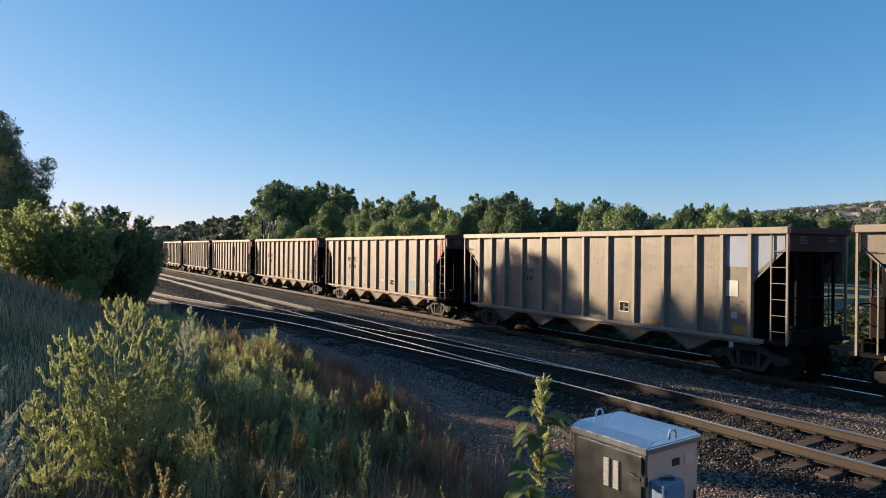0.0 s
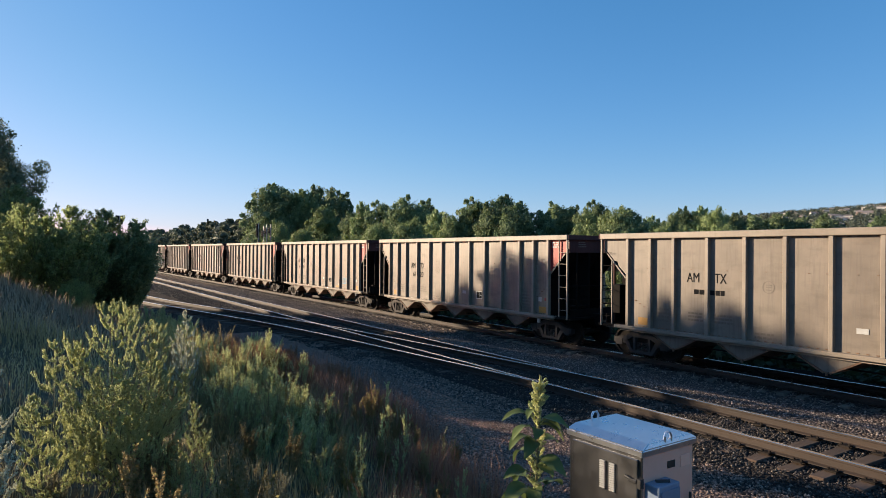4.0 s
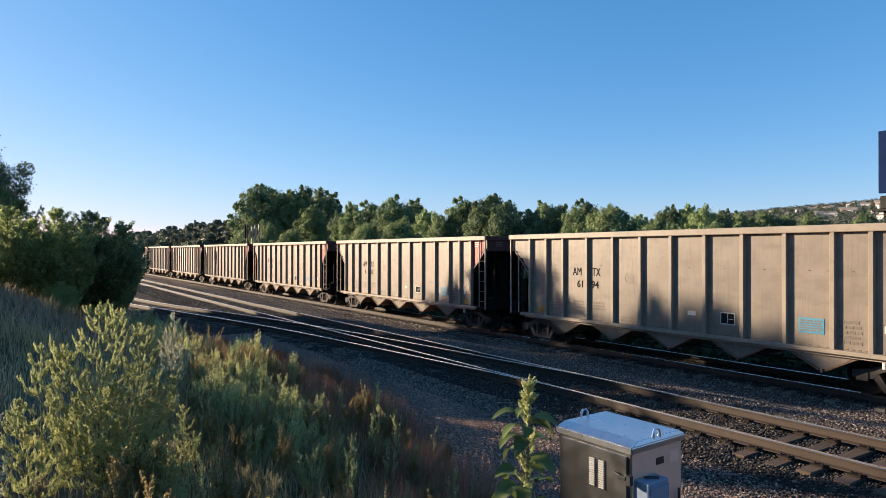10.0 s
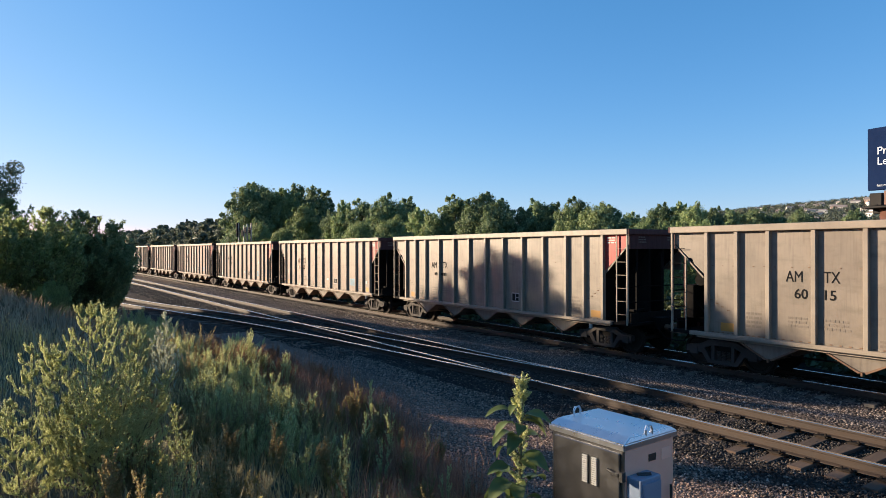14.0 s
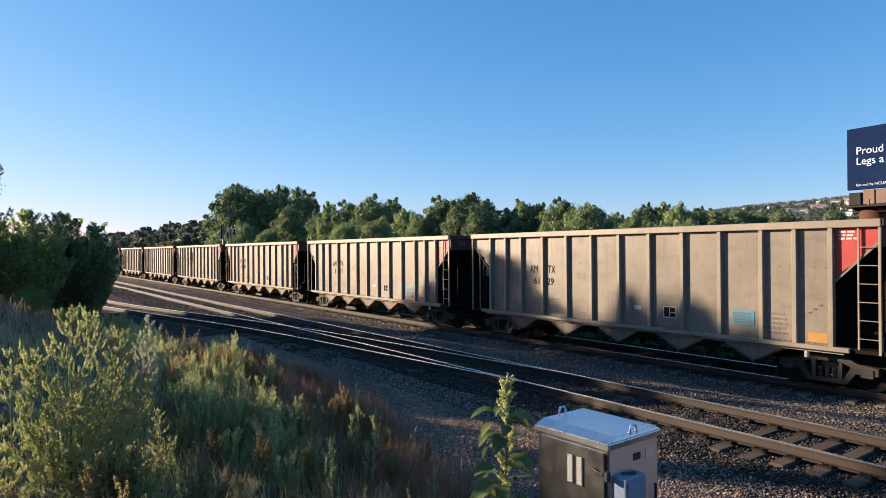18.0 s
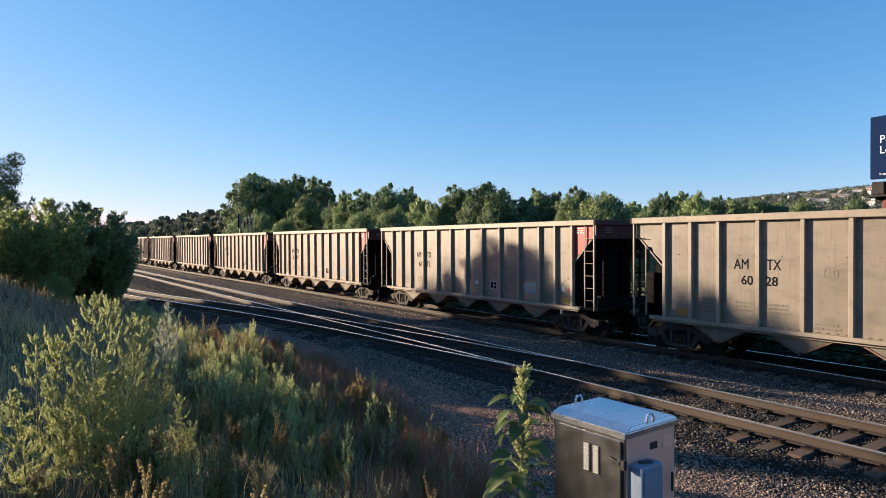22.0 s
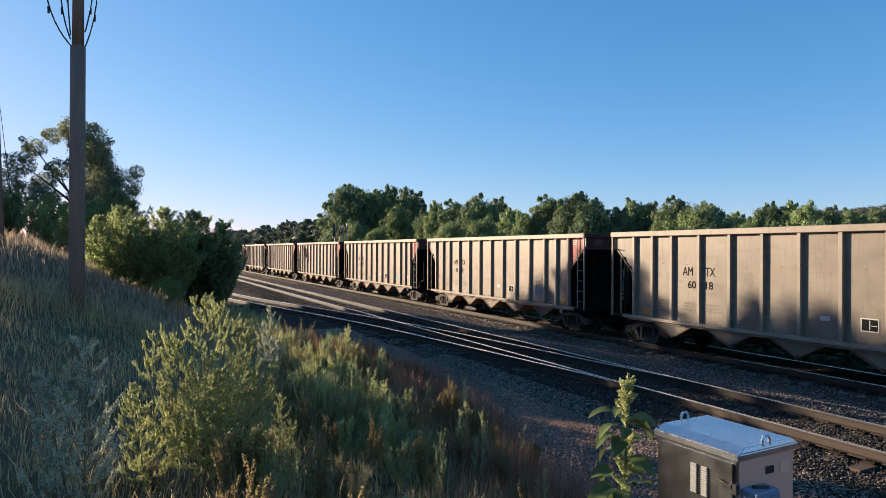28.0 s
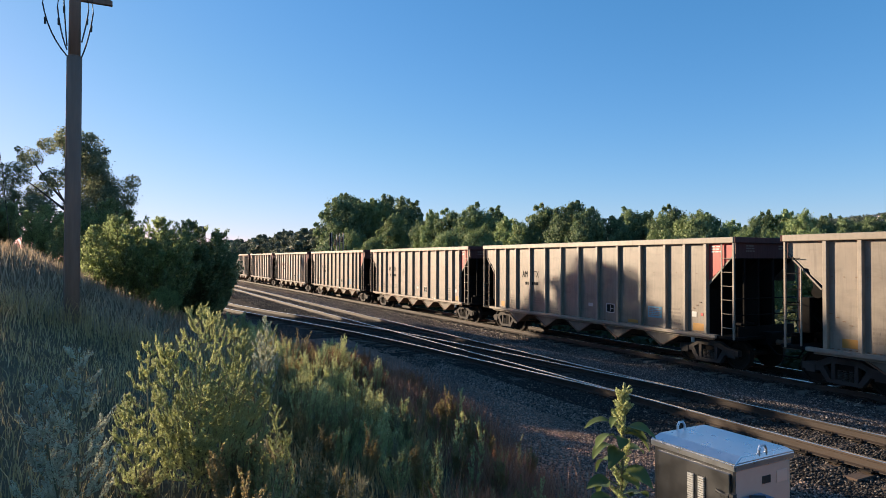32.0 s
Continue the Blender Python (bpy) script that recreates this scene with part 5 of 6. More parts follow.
def weeds():
    rnd = random.Random(12)
    big = spire(31, ((0, 0, 2.05, 1.75), (0.2, 0.42, 1.7, 1.3), (0.32, 0.68, 1.35, 1.1), (-0.1, -0.32, 1.65, 1.0), (0.28, 0.1, 1.3, 1.1)), KOCHIA, "bushy_weed", "large sunlit yellow-green bushy weed on the bank", "bushy weeds", 1200, 0.0092, 36, 9, 0.008)
    set_down(big, -7.05, 0.70, sink=0.0)
    side = spire(32, ((0, 0, 1.7, 0.95), (0.1, -0.2, 1.2, 0.8)), KOCHIA, "bushy_weed", "tall spiky yellow-green weed beside the large bush", "bushy weeds", 1100, 0.0092, 26, 8, 0.0085)
    set_down(side, -6.97, 0.22)
    dim = spire(38, ((0, 0, 1.45, 0.9), (-0.1, -0.3, 1.2, 0.8)), FEATHER, "bushy_weed", "feathery grey-green weed standing in the shade", "bushy weeds", 420, 0.014, 24, 8, 0.012)
    set_down(dim, -6.2, -0.33, 0, 1.12)
    for x, y, s in ((-7.4, 1.55, 0.62), (-6.7, 1.25, 0.5), (-10.2, 3.35, 0.6)):
        c = copy_thing(side, pose(x, y, land(x, y) - 0.05, 0, 0, 130 * x))
        c.scale = (s, s, s)
    c = copy_thing(dim, pose(-11.8, 2.33, land(-11.8, 2.33) - 0.05, 0, 0, 70))
    c.scale = (0.85, 0.85, 1.1)
    small = bushy_weed(33, 0.9, 0.7, KOCHIA, "weed_clump", "small yellow-green weed clump on the bank", "weed clumps", per=230, size=0.016, stems=16, twigs=8, thick=0.015)
    red = bushy_weed(34, 0.9, 0.9, RED_WEED, "weed_clump", "rust-red dry weed clump at the edge of the gravel", "red weed clumps", per=150, size=0.015, stems=22, twigs=7, thick=0.014, up=2.2)
    tan = bushy_weed(39, 0.9, 0.8, TAN_WEED, "weed_clump", "sunlit golden tan weed clump on the bank", "weed clumps", per=160, size=0.015, stems=20, twigs=8, thick=0.014, up=2.2)
    dark = bushy_weed(35, 1.2, 0.9, WEED_GREEN, "weed_clump", "dark green leafy weed clump on the bank", "weed clumps", per=90, size=0.04, stems=14)
    leafy_weed = bushy_weed(40, 0.85, 0.6, DIM_WEED, "weed_clump", "grey-green fine-leaved weed clump on the bank", "weed clumps", per=230, size=0.0135, stems=14, twigs=8, thick=0.013, up=1.8)
    stalk = bushy_weed(36, 0.95, 0.14, TAN_WEED, "weed_stalk", "dry tan seed stalk standing in the grass", "weed stalks", per=320, size=0.017, stems=3, twigs=9, thick=0.013, up=2.5)
    green = bushy_weed(37, 0.95, 0.13, KOCHIA, "weed_stalk", "green seed stalk standing in the grass", "weed stalks", per=300, size=0.015, stems=2, twigs=10, thick=0.011, up=1.6, long=0.1)
    faint = bushy_weed(41, 0.95, 0.15, DIM_WEED, "weed_stalk", "dull green seed stalk standing in the grass", "weed stalks", per=300, size=0.014, stems=2, twigs=10, thick=0.011, up=1.6, long=0.1)
    first = set()

    def put(ob, x, y, s):
        m = pose(x, y, land(x, y) - 0.05, rnd.uniform(-6, 6), rnd.uniform(-6, 6), rnd.uniform(0, 360))
        if ob.name in first:
            ob = copy_thing(ob, m)
        else:
            first.add(ob.name)
            ob.matrix_basis = m
        ob.scale = (s, s, s * rnd.uniform(0.85, 1.15))

    for i in range(46):
        x = -rnd.uniform(5.5, 20)
        put(red, x, toe(x) - rnd.uniform(-0.1, 1.0), rnd.uniform(0.45, 0.9))
    for i in range(54):
        x = -rnd.uniform(7.0, 26)
        put(small, x, toe(x) - rnd.uniform(1.4, 4.4), rnd.uniform(0.6, 1.1))
    for i in range(40):                                   # taller ones that reach into the sun
        x = -rnd.uniform(8.5, 16)
        put((small, tan, small, red, small)[i % 5], x, toe(x) - rnd.uniform(1.5, 3.6), rnd.uniform(0.85, 1.25))
    for i in range(26):                                   # yellow-green ones along the lip of the bank
        x = -rnd.uniform(8.0, 13.5)
        put(tan if i % 6 == 0 else small, x, toe(x) - rnd.uniform(1.9, 3.4), rnd.uniform(0.9, 1.2))
    for i in range(14):
        x = -rnd.uniform(7.5, 24)
        put(dark, x, toe(x) - rnd.uniform(1.8, 4.4), rnd.uniform(0.35, 0.65))
    for i in range(22):
        x = -rnd.uniform(2.6, 8.5)
        put(dark, x, toe(x) - rnd.uniform(0.6, 4.0), rnd.uniform(0.25, 0.5))
    for i in range(38):
        x = -rnd.uniform(5.0, 13)
        put(leafy_weed, x, toe(x) - rnd.uniform(1.3, 5.0), rnd.uniform(0.45, 0.85))
    for i in range(140):
        x = -rnd.uniform(2.6, 11)
        put(stalk if rnd.random() < 0.55 else faint if rnd.random() < 0.6 else green, x, toe(x) - rnd.uniform(-0.1, 4.0), rnd.uniform(0.7, 1.35))
    for x, y, h in ((-5.2, 4.2, 0.6), (-5.45, 4.45, 0.55), (-5.0, 4.3, 0.5), (-5.7, 4.4, 0.6), (-5.3, 4.65, 0.45), (-6.1, 4.6, 0.5)):
        put(red, x, y, h)                                 # rust-red tufts round the tall weed
    for x, y, tip in LIT_STALKS:
        put(green, x, y, (tip - land(x, y)) / 0.95)


LIT_STALKS = ((-3.49, 3.15, 1.74), (-3.76, 2.67, 1.66))
weeds()

# ---- the equipment cabinet beside the tracks ----
ALU = plain("dull_aluminium_sheet", (0.15, 0.15, 0.155), (0.21, 0.21, 0.215), 0.36, 0.95, 2, 0.01)
# pink light mirrored by the end wall, put into a sheet colour
END_SHEET = plain("dull_pinkish_sheet", (0.84, 0.44, 0.32), (0.92, 0.53, 0.40), 0.5, 0.1, 4, 0.03)
ROOF_PAINT = plain("bare_metal_roof", (0.60, 0.62, 0.66), (0.74, 0.76, 0.80), 0.3, 0.95, 3, 0.03)
GREY_BOX = plain("grey_enclosure", (0.15, 0.20, 0.28), (0.20, 0.26, 0.35), 0.45, 0.1, 8, 0.05)
DARK_METAL = plain("dark_hardware", (0.02, 0.02, 0.02), (0.06, 0.06, 0.06), 0.5, 0.4, 20, 0)


def cabinet():
    """A cabinet 0.86 m by 0.78 m with a hipped lid; local x along the door side, y into it."""
    cx, cy = -3.93, 4.63
    base = land(cx, cy) - 0.02
    top_z = 1.78
    box = thing("equipment_cabinet", pose(cx, cy, base, 0, 0, 2), "aluminium trackside equipment cabinet with a pale roof and louvred door", "cabinet")
    h = top_z - base - 0.03
    w, d = 0.405, 0.36
    part("body", bevelled(-w, w, -d, d, 0.1, h, 0.012, 2), ALU, box)
    part("plinth", bevelled(-w - 0.05, w + 0.05, -d - 0.05, d + 0.05, -0.15, 0.1, 0.02), TIE_GREY, box, "pale concrete plinth")
    bm = bevelled(-w + 0.045, w - 0.03, -d - 0.018, -d + 0.01, 0.16, h - 0.075, 0.008)
    door = part("door", bm, ALU, box, "flat door in dull aluminium")
    for x in (0.01, 0.115):
        bm = bmesh.new()
        block(bm, x - 0.036, x + 0.036, -d - 0.021, -d - 0.012, h - 0.42, h - 0.16)
        part("louvre_back", bm, DARK_METAL, door)
        for i in range(13):
            z = h - 0.41 + i * 0.019
            bm = bmesh.new()
            block(bm, x - 0.028, x + 0.028, -d - 0.036, -d - 0.020, z, z + 0.011)
            part("louvre_slat", bm, WHITE_PAINT, door)
    bm = bevelled(w - 0.10, w - 0.02, -d - 0.05, -d - 0.012, h - 0.265, h - 0.235, 0.004)
    tube(bm, (w - 0.14, -d - 0.035, h - 0.23), (w - 0.05, -d - 0.035, h - 0.25), 0.014, seg=8)
    block(bm, w - 0.015, w + 0.02, -d - 0.045, -d - 0.0, h - 0.30, h - 0.22)
    part("latch", bm, DARK_METAL, door, "black latch with padlock")
    # lid with sloped rims
    bm = bmesh.new()
    o = 0.025
    lo = [(-w - o, -d - o), (w + o, -d - o), (w + o, d + o), (-w - o, d + o)]
    hi = [(-w - o + 0.02, -d + 0.08), (w + o - 0.02, -d + 0.08), (w + o - 0.02, d - 0.06), (-w - o + 0.02, d - 0.06)]
    a = [bm.verts.new((x, y, h - 0.045)) for x, y in lo]
    b = [bm.verts.new((x, y, h + 0.01)) for x, y in lo]
    c = [bm.verts.new((x, y, h + 0.055)) for x, y in hi]
    bm.faces.new(a[::-1])
    bm.faces.new(c)
    for p, q in ((a, b), (b, c)):
        for i in range(4):
            j = (i + 1) % 4
            bm.faces.new((p[i], p[j], q[j], q[i]))
    bmesh.ops.bevel(bm, geom=bm.edges[:], offset=0.008, segments=2, affect="EDGES")
    part("lid", bm, ROOF_PAINT, box, "pale painted sloping lid")
    for x, y in ((-w + 0.04, d - 0.42), (w + 0.005, -d + 0.34)):
        pts = [(0, -0.045, 0), (0, -0.045, 0.09), (0, -0.025, 0.12), (0, 0.025, 0.12), (0, 0.045, 0.09), (0, 0.045, 0)]
        eye = part("lifting_eye", bent(pts, 0.012, 8), ROOF_PAINT, box, "bent steel lifting eye")
        eye.matrix_basis = pose(x, y, h + 0.01 if x < 0 else h - 0.01)
    # sheet added over the metal wall to carry the painted reflection
    part("end_sheet", bevelled(w - 0.004, w + 0.003, -d + 0.015, d - 0.015, 0.12, h - 0.05, 0.001), END_SHEET, box, "thin end sheet tinted pink for reflected light")
    # the end wall: a second small enclosure, a plate and a handle
    bm = bevelled(w + 0.005, w + 0.15, -d + 0.03, -d + 0.31, 0.35, h - 0.26, 0.012, 2)
    case = part("side_enclosure", bm, GREY_BOX, box, "small blue-grey enclosure on the cabinet's end wall")
    bm = bmesh.new()
    block(bm, w + 0.15, w + 0.165, -d + 0.05, -d + 0.29, 0.38, h - 0.30)
    part("enclosure_door", bm, GREY_BOX, case)
    bm = tubes(((w + 0.05, -d + 0.12, h - 0.256), (w + 0.11, -d + 0.22, h - 0.256), 0.018), seg=8)
    part("cable_gland", bm, DARK_METAL, case)
    bm = bmesh.new()
    block(bm, w + 0.004, w + 0.011, -d + 0.34, -d + 0.44, h - 0.20, h - 0.14)
    part("type_plate", bm, DARK_METAL, box, "small dark plate")
    part("cover_plate", bevelled(w + 0.003, w + 0.012, -d + 0.52, -d + 0.66, h - 0.22, h - 0.12, 0.003), END_SHEET, box, "blank cover plate in the wall's colour")
    bm = tubes(((w + 0.04, d - 0.10, h - 0.62), (w + 0.04, d - 0.10, h - 0.45), 0.012), seg=8)
    part("handle", bm, DARK_METAL, box)


cabinet()


PIG_LEAF = leafy("broad_weed_leaf", (0.085, 0.12, 0.045), (0.125, 0.165, 0.062), (0.165, 0.205, 0.08), rough=0.45, through_light=0.3)


def pigweed():
    """The tall broad-leaved weed by the cabinet."""
    rng = np.random.default_rng(41)
    x, y = -3.72, 3.28
    z0 = land(x, y) - 0.05
    top = thing("tall_weed", pose(x, y, z0), "tall broad-leaved green weed with a yellow-green seed head", "weed")
    hgt = 2.455 - z0
    part("stem", tubes(((0, 0, 0), (0.03, 0.0, hgt * 0.55), 0.02, 0.015), ((0.03, 0, hgt * 0.55), (0.05, 0.02, hgt), 0.015, 0.006)), STEM, top, smooth=True)
    runs = [((0.04, 0.01, hgt * 0.84), (0.05, 0.02, hgt))]
    for i in range(48):                                   # a crowded head of short rising spikes, sparser ones in the leaf axils
        k = rng.uniform(0.80, 0.96) if i < 30 else rng.uniform(0.56, 0.80)
        a, ln = rng.uniform(0, 6.28), rng.uniform(0.07, 0.15) * (1.75 - k)
        p = np.array((0.04, 0.01, hgt * k))
        runs.append((p, p + np.array((ln * 0.62 * math.cos(a), ln * 0.62 * math.sin(a), ln * 0.8))))
    co, f = spikes(rng, runs, 640, 0.016, 0.013)
    from_arrays("seed_head", co, f, KOCHIA, top)
    for i in range(44):
        k = rng.uniform(0.34, 0.90)
        a = i * 2.4 + rng.uniform(-0.3, 0.3)
        ln = rng.uniform(0.22, 0.36) * (1.3 - 0.75 * k)
        stalk = rng.uniform(0.05, 0.20) * (1.25 - k)
        if i % 9 == 0:                                    # a few long leaves low down
            k, ln, stalk = 0.50 + 0.03 * i / 9, 0.26, 0.14
        bm = bmesh.new()
        rows = []
        sag = rng.uniform(0.5, 1.1)
        for j in range(8):
            u = j / 7
            wd = 0.27 * ln * math.sin(math.pi * min(0.98, u ** 0.8 * 0.94 + 0.05)) ** 0.9
            ripple = 0.02 * ln * math.sin(9 * u + i)
            rows.append([bm.verts.new((stalk + u * ln * (1 - 0.25 * sag * u), s * wd, 0.25 * stalk + 0.15 * ln * u - 0.75 * ln * sag * u * u + abs(s) * wd * 0.35 + s * ripple)) for s in (-1, -0.5, 0, 0.5, 1)])
        for p, q in zip(rows, rows[1:]):
            for s in range(4):
                bm.faces.new((p[s], p[s + 1], q[s + 1], q[s]))
        tube(bm, (0, 0, -0.04), (stalk, 0, 0.25 * stalk), 0.006, 0.004, seg=5)
        lf = part("leaf", bm, PIG_LEAF, top, smooth=True)
        lf.matrix_basis = pose(0.03, 0, hgt * k, rng.uniform(-25, 25), 0, math.degrees(a))


pigweed()

# ---- utility poles with their wires ----
POLE = plain("weathered_pole_wood", (0.13, 0.085, 0.065), (0.28, 0.19, 0.145), 0.9, 0, 6, 0.5, (1, 1, 0.08))
CABLE = plain("black_cable", (0.015, 0.015, 0.016), (0.035, 0.035, 0.035), 0.7, 0, 10, 0)
GALV = plain("galvanised_steel", (0.28, 0.29, 0.30), (0.42, 0.43, 0.44), 0.45, 0.6, 12, 0.05)


def pole(x, y, top_z, r, turn, lean=0.0, wired=True):
    z = land(x, y) - 0.3
    height = top_z - z
    top = thing("utility_pole", pose(x, y, z, 0, lean, turn), "dark weathered wooden utility pole with a crossarm and looped wires" if wired else "plain dark wooden utility pole with a guy wire", "utility pole", "utility poles")
    if not wired:
        bm = tubes(((0, 0, 0), (0, 0, height), r, r * 0.86), seg=14)
        part("shaft", bm, POLE, top, smooth=True)
        part("guy_wire", tubes(((0, 0, height - 0.9), (0.1, 2.1, 0.5), 0.008), seg=5), CABLE, top)
        return top
    joint = 7.36 - z                                      # where the wires leave the pole
    bm = tubes(((0, 0, 0), (0, 0, joint), r * 1.06, r), ((0, 0, joint), (0.0, 0, joint + 0.03), r, r * 0.8), ((0, 0, joint + 0.03), (0.0, 0, height), r * 0.8, r * 0.72), seg=14)
    part("shaft", bm, POLE, top, smooth=True)
    part("crossarm", bevelled(-0.25, 0.66, r * 0.7, r * 0.7 + 0.1, 8.56 - z, 8.66 - z, 0.01), POLE, top)
    for s in (-0.18, 0.58):
        part("insulator", tubes(((s, r, 8.66 - z), (s, r, 8.82 - z), 0.05, 0.03), seg=10), GALV, top)
    part("conduit", tubes(((-r * 0.8, -0.07, 0.2), (-r * 0.8, -0.07, joint - 1.3), 0.022), seg=8), POLE, top)
    for s, reach, rise, up in ((-1, 0.55, 1.0, 0.0), (-1, 0.30, 0.85, 0.12), (-1, 0.20, 1.1, 0.2), (1, 0.32, 0.95, 0.0), (1, 0.24, 0.7, 0.3)):
        a = Vector((s * r * 0.9, -0.06, joint + up))
        b = Vector((s * (reach * 0.8), -0.12, joint + up + rise * 0.35))
        c = Vector((s * reach, 0.0, joint + up + rise))
        pts = [(1 - k) ** 2 * a + 2 * k * (1 - k) * b + k * k * c for k in (j / 6 for j in range(7))]
        part("looped_wire", bent(pts, 0.014), CABLE, top)
        pts = [c, c + Vector((-s * 0.05, 0.05, 0.5)), Vector((s * 0.3, r, height - 0.6))]
        part("drop_wire", bent(pts, 0.009), CABLE, top)
        part("clamp", tubes((b * 0.5 + c * 0.5 + Vector((0, 0, -0.1)), b * 0.45 + c * 0.55, 0.022), seg=6), CABLE, top)
    return top


pole(-14.6, -0.90, 9.5, 0.138, 90)
pole(-19.5, -2.9, 9.6, 0.13, 90, -2.0, False)

# ---- what stands beyond the tracks ----
NAVY = plain("navy_billboard_print", (0.008, 0.018, 0.055), (0.012, 0.026, 0.075), 0.85, 0, 3, 0)
COPPER = plain("rust_red_panel_paint", (0.075, 0.03, 0.019), (0.12, 0.047, 0.03), 0.6, 0, 5, 0.1)
MAST = plain("dark_signal_paint", (0.01, 0.01, 0.011), (0.025, 0.024, 0.024), 0.6, 0.1, 8, 0)
PALE_WRITING = plain("pale_blue_print", (0.36, 0.42, 0.52), (0.40, 0.46, 0.56), 0.6, 0, 5, 0)
MAST.node_tree.nodes["Principled BSDF"].inputs["Specular IOR Level"].default_value = 0.1
NAVY.node_tree.nodes["Principled BSDF"].inputs["Specular IOR Level"].default_value = 0.0


def billboard():
    """Local x runs along the board from its outer end, y is behind it."""
    x0, y0 = -19.3, 49.3
    board = thing("billboard", pose(x0, y0, land(x0, y0), 0, 0, -9.6), "large navy blue billboard with pale lettering on a brown post", "billboard")
    g = land(x0, y0)
    lo, hi = 7.45 - g, 11.72 - g
    part("panel", bevelled(0, 14.6, 0, 0.35, lo, hi, 0.03), NAVY, board)
    for text, x, z, size in (("Proud", 0.62, 9.88, 0.74), ("Legs a", 0.62, 9.16, 0.74), ("Insured by NCUA", 0.62, 7.68, 0.27)):
        me = letters(text, size, 0.004 if size > 0.5 else 0.0)
        me.materials.append(PALE_WRITING)
        ob = new("lettering", me)
        ob.parent, ob.matrix_basis = board, pose(x, -0.012, z - g, 90)
    part("catwalk", bevelled(-0.1, 14.5, -0.6, 0.7, lo - 1.26, lo - 1.12, 0.02), MAST, board)
    for i in range(9):
        part("rail_post", tubes(((0.1 + 1.7 * i, -0.55, lo - 1.12), (0.1 + 1.7 * i, -0.55, lo - 0.75), 0.025), seg=6), MAST, board)
    for i in range(16):
        part("apron_panel", bevelled(1.0 + i * 0.84, 1.78 + i * 0.84, 0.1, 0.28, lo - 1.05, lo - 0.06, 0.03), COPPER, board, "rust-red apron panel")
    part("end_box", bevelled(0.12, 0.92, 0.0, 0.8, lo - 1.08, lo - 0.2, 0.03), MAST, board)
    part("torsion_beam", bevelled(0.2, 13.0, 0.2, 1.0, lo - 1.62, lo - 1.27, 0.04), MAST, board)
    part("post", tubes(((1.3, 0.8, 0), (1.3, 0.8, lo - 1.1), 0.85), seg=24), COPPER, board, "thick brown steel post", True)


billboard()


def signal_mast(x, y, top, heads, label):
    z = land(x, y)
    s = thing("signal_mast", pose(x, y, z, 0, 0, -70), label, "railway signal", "signals")
    h = top - z
    part("mast", tubes(((0, 0, 0), (0, 0, h), 0.07, 0.055), seg=10), GALV, s, "galvanised pole")
    for dx, z0, w, tall in heads:
        bm = bevelled(dx - w / 2, dx + w / 2, -0.14, -0.06, h - z0 - tall, h - z0, 0.03)
        head = part("signal_head", bm, MAST, s)
        for i in range(3):
            c = h - z0 - tall * (0.2 + 0.3 * i)
            part("hood", tubes(((dx, -0.14, c), (dx, -0.38, c), 0.11), seg=10), MAST, head)
    bm = bmesh.new()
    for e in (-0.2, 0.2):
        tube(bm, (e, 0.25, 0), (e, 0.25, h - 0.6), 0.02, seg=5)
    part("ladder", bm, MAST, s)
    return s


signal_mast(-67.8, 20.6, 6.3, ((0.0, 0.0, 0.42, 1.5),), "dark railway signal mast behind the train")
signal_mast(-66.45, 20.75, 6.05, ((0.0, 0.5, 0.22, 0.7),), "dark railway signal mast behind the train")
signal_mast(-65.9, 20.9, 6.15, ((0.0, 0.3, 0.2, 0.7),), "slim grey railway signal mast behind the train")
signal_mast(-65.25, 21.1, 6.2, ((0.0, 0.4, 0.18, 0.6),), "slim grey railway signal mast behind the train")
signal_mast(-75.0, 8.0, 7.0, ((0.0, 0.0, 0.8, 0.9),), "railway signal mast with a round dark head beyond the shrubs")
signal_mast(-150.0, 34.0, 10.5, ((0.0, 0.0, 0.5, 1.3),), "thin distant signal mast among trees")

HOUSE_WHITE = plain("pale_house_wall", (0.55, 0.53, 0.50), (0.70, 0.68, 0.64), 0.8, 0, 0.5, 0)
HOUSE_PEACH = plain("peach_house_wall", (0.50, 0.36, 0.27), (0.60, 0.45, 0.35), 0.8, 0, 0.5, 0)
ROOF = plain("brown_grey_roof", (0.16, 0.14, 0.13), (0.30, 0.26, 0.24), 0.9, 0, 0.5, 0)
PANE = plain("dark_window_glass", (0.02, 0.025, 0.03), (0.05, 0.055, 0.06), 0.15, 0, 1, 0)


def house_on_hill(w, d, h, wall_material, label, group):
    top = thing("house", pose(0, 0, 0), label, "house", group)
    part("wall", bevelled(-w / 2, w / 2, -d / 2, d / 2, -6, h, 0.05), wall_material, top)
    bm = bmesh.new()
    r = h * 0.45
    a = [bm.verts.new(p) for p in ((-w / 2 - 0.5, -d / 2 - 0.5, h), (w / 2 + 0.5, -d / 2 - 0.5, h), (w / 2 + 0.5, d / 2 + 0.5, h), (-w / 2 - 0.5, d / 2 + 0.5, h))]
    b = [bm.verts.new(p) for p in ((-w / 2 + 1.5, 0, h + r), (w / 2 - 1.5, 0, h + r))]
    for f in ((a[0], a[1], b[1], b[0]), (a[2], a[3], b[0], b[1]), (a[1], a[2], b[1]), (a[3], a[0], b[0]), (a[3], a[2], a[1], a[0])):
        bm.faces.new(f)
    part("roof", bm, ROOF, top)
    n = max(2, int(w / 4))
    for i in range(n):
        for z in (1.2, 4.0):
            if z + 1.5 < h:
                x = -w / 2 + w * (i + 0.5) / n
                bm = bmesh.new()
                block(bm, x - 0.7, x + 0.7, -d / 2 - 0.06, -d / 2 + 0.02, z, z + 1.4)
                part("window", bm, PANE, top)
    return top


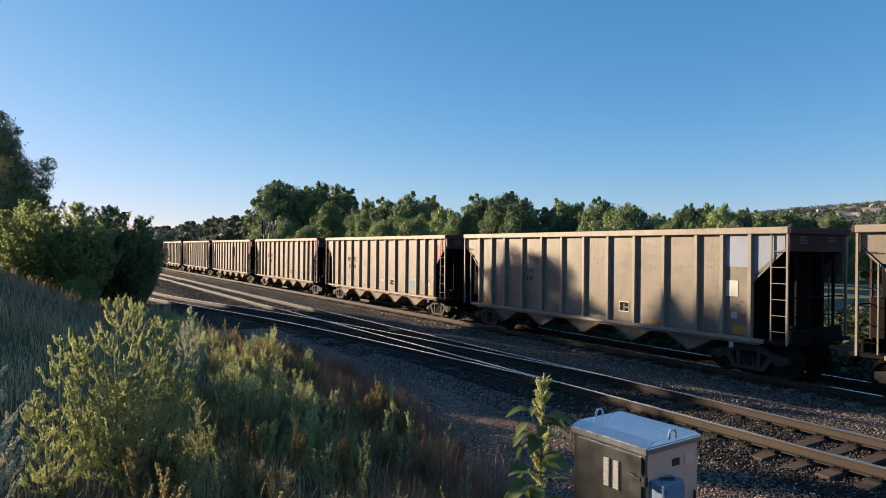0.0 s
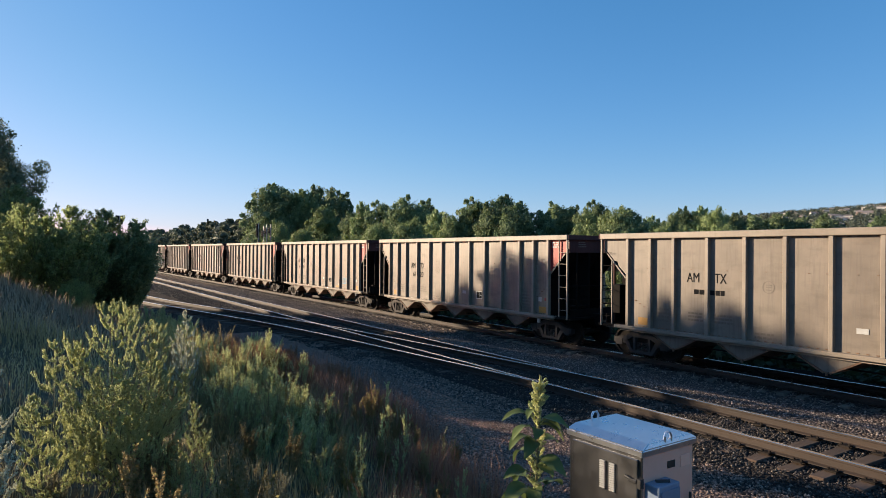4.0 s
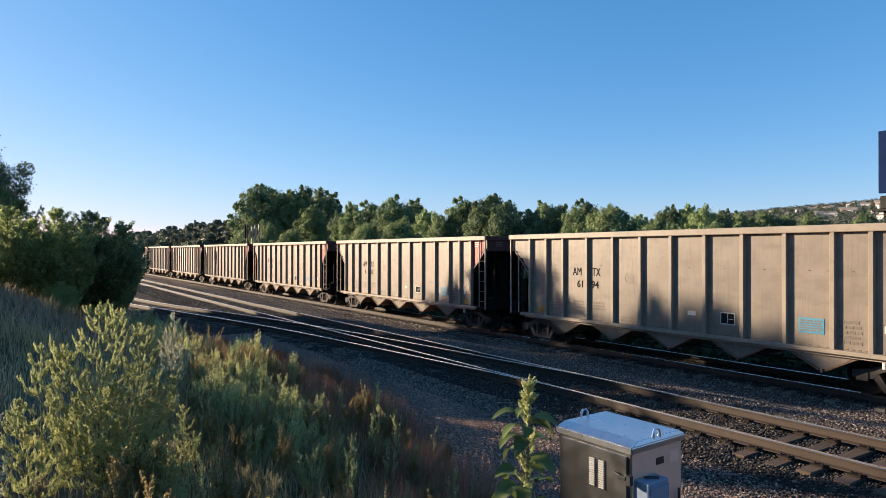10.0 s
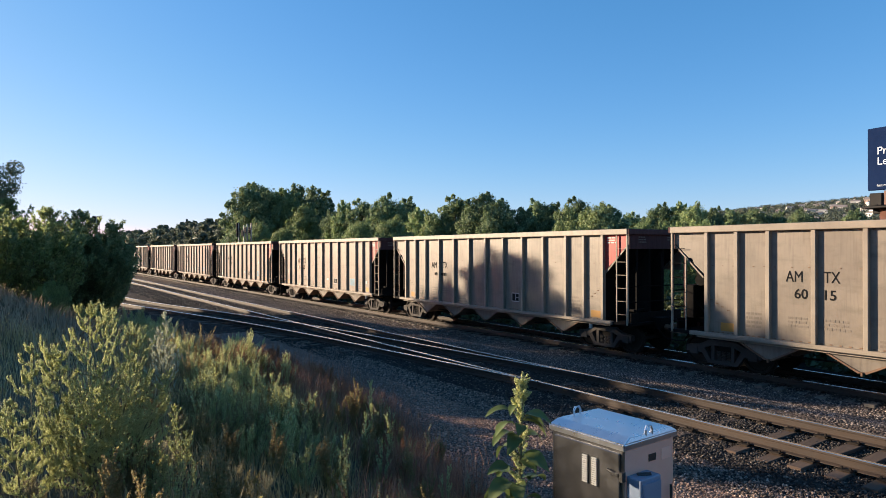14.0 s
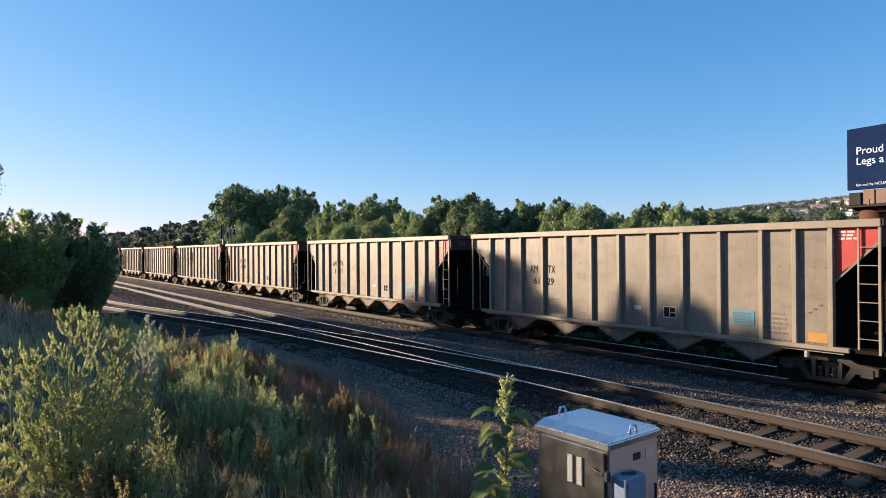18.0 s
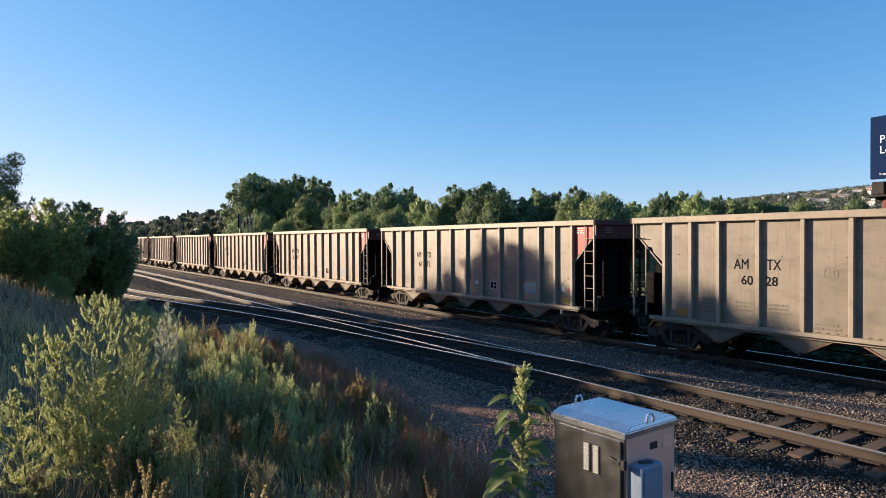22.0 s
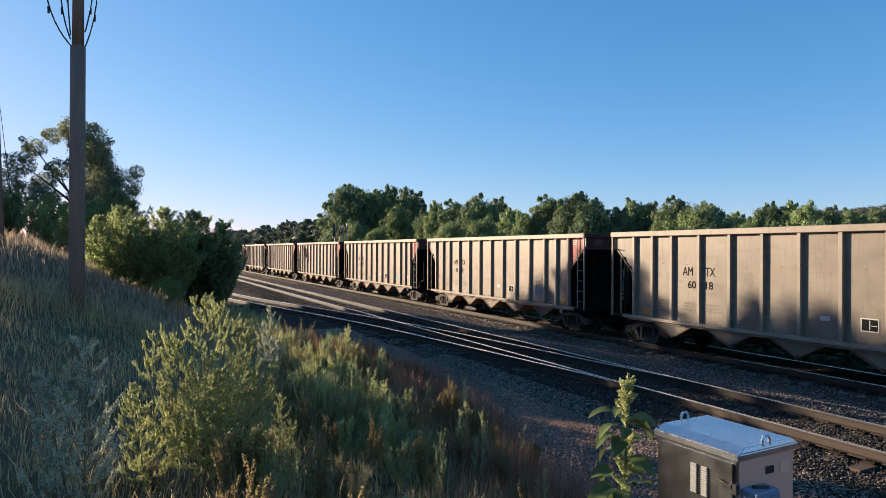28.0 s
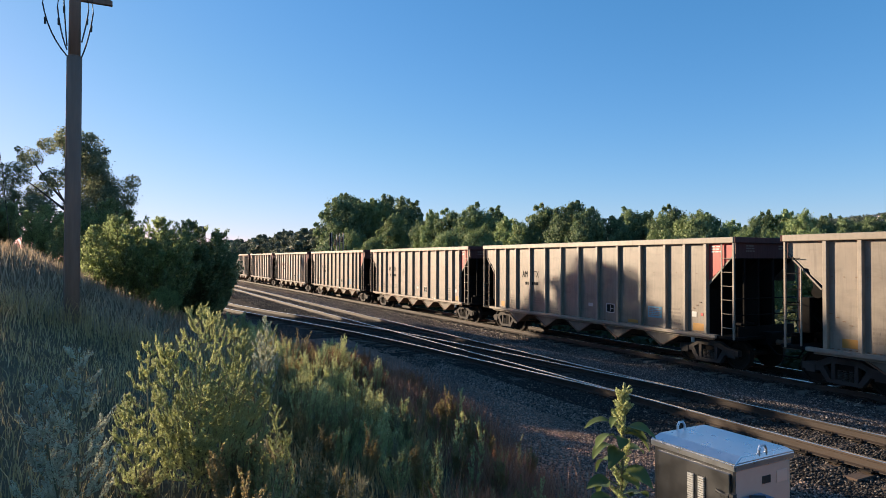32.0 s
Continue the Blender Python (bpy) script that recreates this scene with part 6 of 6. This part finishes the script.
# greyed and paled: the hill's haze is put into its leaves
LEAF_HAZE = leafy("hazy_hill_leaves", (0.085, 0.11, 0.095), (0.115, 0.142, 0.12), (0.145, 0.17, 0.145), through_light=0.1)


def hillside():
    rnd = random.Random(17)
    kinds = [house_on_hill(10, 8, 4.6, HOUSE_WHITE, "small pale house on the distant wooded hill", "houses on the hill"),
             house_on_hill(15, 9, 5.2, HOUSE_WHITE, "wide pale house on the distant wooded hill", "houses on the hill"),
             house_on_hill(30, 14, 7.5, HOUSE_PEACH, "large peach-coloured building on the distant hill", "houses on the hill")]
    spots = [(2, 23.2, 1080), (2, 21.0, 1150), (1, 26.5, 1180), (1, 24.6, 1300), (0, 25.4, 1120)]
    for i in range(70):
        spots.append((0 if rnd.random() < 0.7 else 1, rnd.uniform(15, 33) if i % 3 else rnd.uniform(19, 26), rnd.uniform(900, 1500)))
    used = set()
    for kind, bearing, dist in spots:
        a = radians(bearing)
        x, y = -dist * math.sin(a), dist * math.cos(a)
        size = rnd.uniform(0.6, 0.9)
        m = pose(x, y, land(x, y) + 1.8, 0, 0, bearing + rnd.uniform(-35, 35))
        if kind in used:
            copy_thing(kinds[kind], m).scale = (size, size, size)
        else:
            used.add(kind)
            kinds[kind].matrix_basis = m
            kinds[kind].scale = (size, size, size)
    rng = np.random.default_rng(6)
    n, per = 4600, 60
    bearing = np.radians(rng.uniform(8, 48, n))
    dist = 330 + 1350 * rng.random(n) ** 0.8
    x, y = -dist * np.sin(bearing), dist * np.cos(bearing)
    z = np.array([land(a, b) for a, b in zip(x, y)])
    r = rng.uniform(3.0, 6.5, n)
    d = rng.normal(0, 1, (n, per, 3))
    d /= np.linalg.norm(d, axis=2, keepdims=True)
    p = np.stack([x, y, z + r * 0.7], 1)[:, None] + d * (r[:, None, None] * rng.uniform(0.55, 1.05, (n, per, 1))) * np.array((1.15, 1.15, 0.9))
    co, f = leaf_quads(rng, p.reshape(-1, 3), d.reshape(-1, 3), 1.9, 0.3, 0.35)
    tagged(from_arrays("distant_woods", co, f, LEAF_HAZE), "grey-green woods covering the distant hill, haze in their colour", "woods", kind="stuff")


hillside()


def undergrowth():
    """Brush and tall grass along the foot of the wood, seen between the cars; shade is put into its leaf colour."""
    rng = np.random.default_rng(19)
    n = 1700
    x = -rng.uniform(0, 110, n)
    y = np.where(rng.random(n) < 0.5, 22.6 + rng.uniform(0, 8, n), 31 + rng.uniform(0, 12, n)) + np.maximum(0, -x - 40) * 0.05
    z = np.array([land(a, b) for a, b in zip(x, y)])
    r = rng.uniform(0.5, 1.4, n) * np.where(y < 31, 0.55, 1.0)
    d = rng.normal(0, 1, (n, 40, 3))
    d /= np.linalg.norm(d, axis=2, keepdims=True)
    p = np.stack([x, y, z + r * 0.5], 1)[:, None] + d * (r[:, None, None] * rng.uniform(0.4, 1.05, (n, 40, 1)))
    co, f = leaf_quads(rng, p.reshape(-1, 3), d.reshape(-1, 3), 0.3)
    tagged(from_arrays("undergrowth", co, f, leafy("brush_leaves", (0.025, 0.036, 0.015), (0.045, 0.058, 0.025), (0.07, 0.085, 0.036), through_light=0.2)), "green brush along the foot of the wood, darkened for shade", "brush", kind="stuff")


undergrowth()


def motions():
    """All that moves: the cars roll along the far track, their wheels turn."""
    times = [0, 1, 2, 4, 6, 8, 10, 12, 14, 16, 18, 20, 22, 24, 26, 28, 30, 31, 32]
    for k, car in train.items():
        walk(car, [(t, pose(rest(k) + run(t), TRAIN_Y, 0)) for t in times])
    keyed = {}
    for car in train.values():
        for t in car.children:
            if not t.name.startswith("truck"):
                continue
            for w in t.children:
                if not w.name.startswith("wheelset"):
                    continue
                dx = round(w.matrix_basis.translation.x, 2)
                if dx not in keyed:
                    rows = [(n / 15, pose(dx, 0, 0.457) @ Matrix.Rotation(run(n / 15) / 0.457, 4, "Y")) for n in range(481)]
                    walk(w, rows)
                    keyed[dx] = w.animation_data
                else:
                    w.rotation_mode = "QUATERNION"
                    own = w.animation_data_create()
                    own.action = keyed[dx].action
                    own.action_slot = keyed[dx].action_slot


motions()
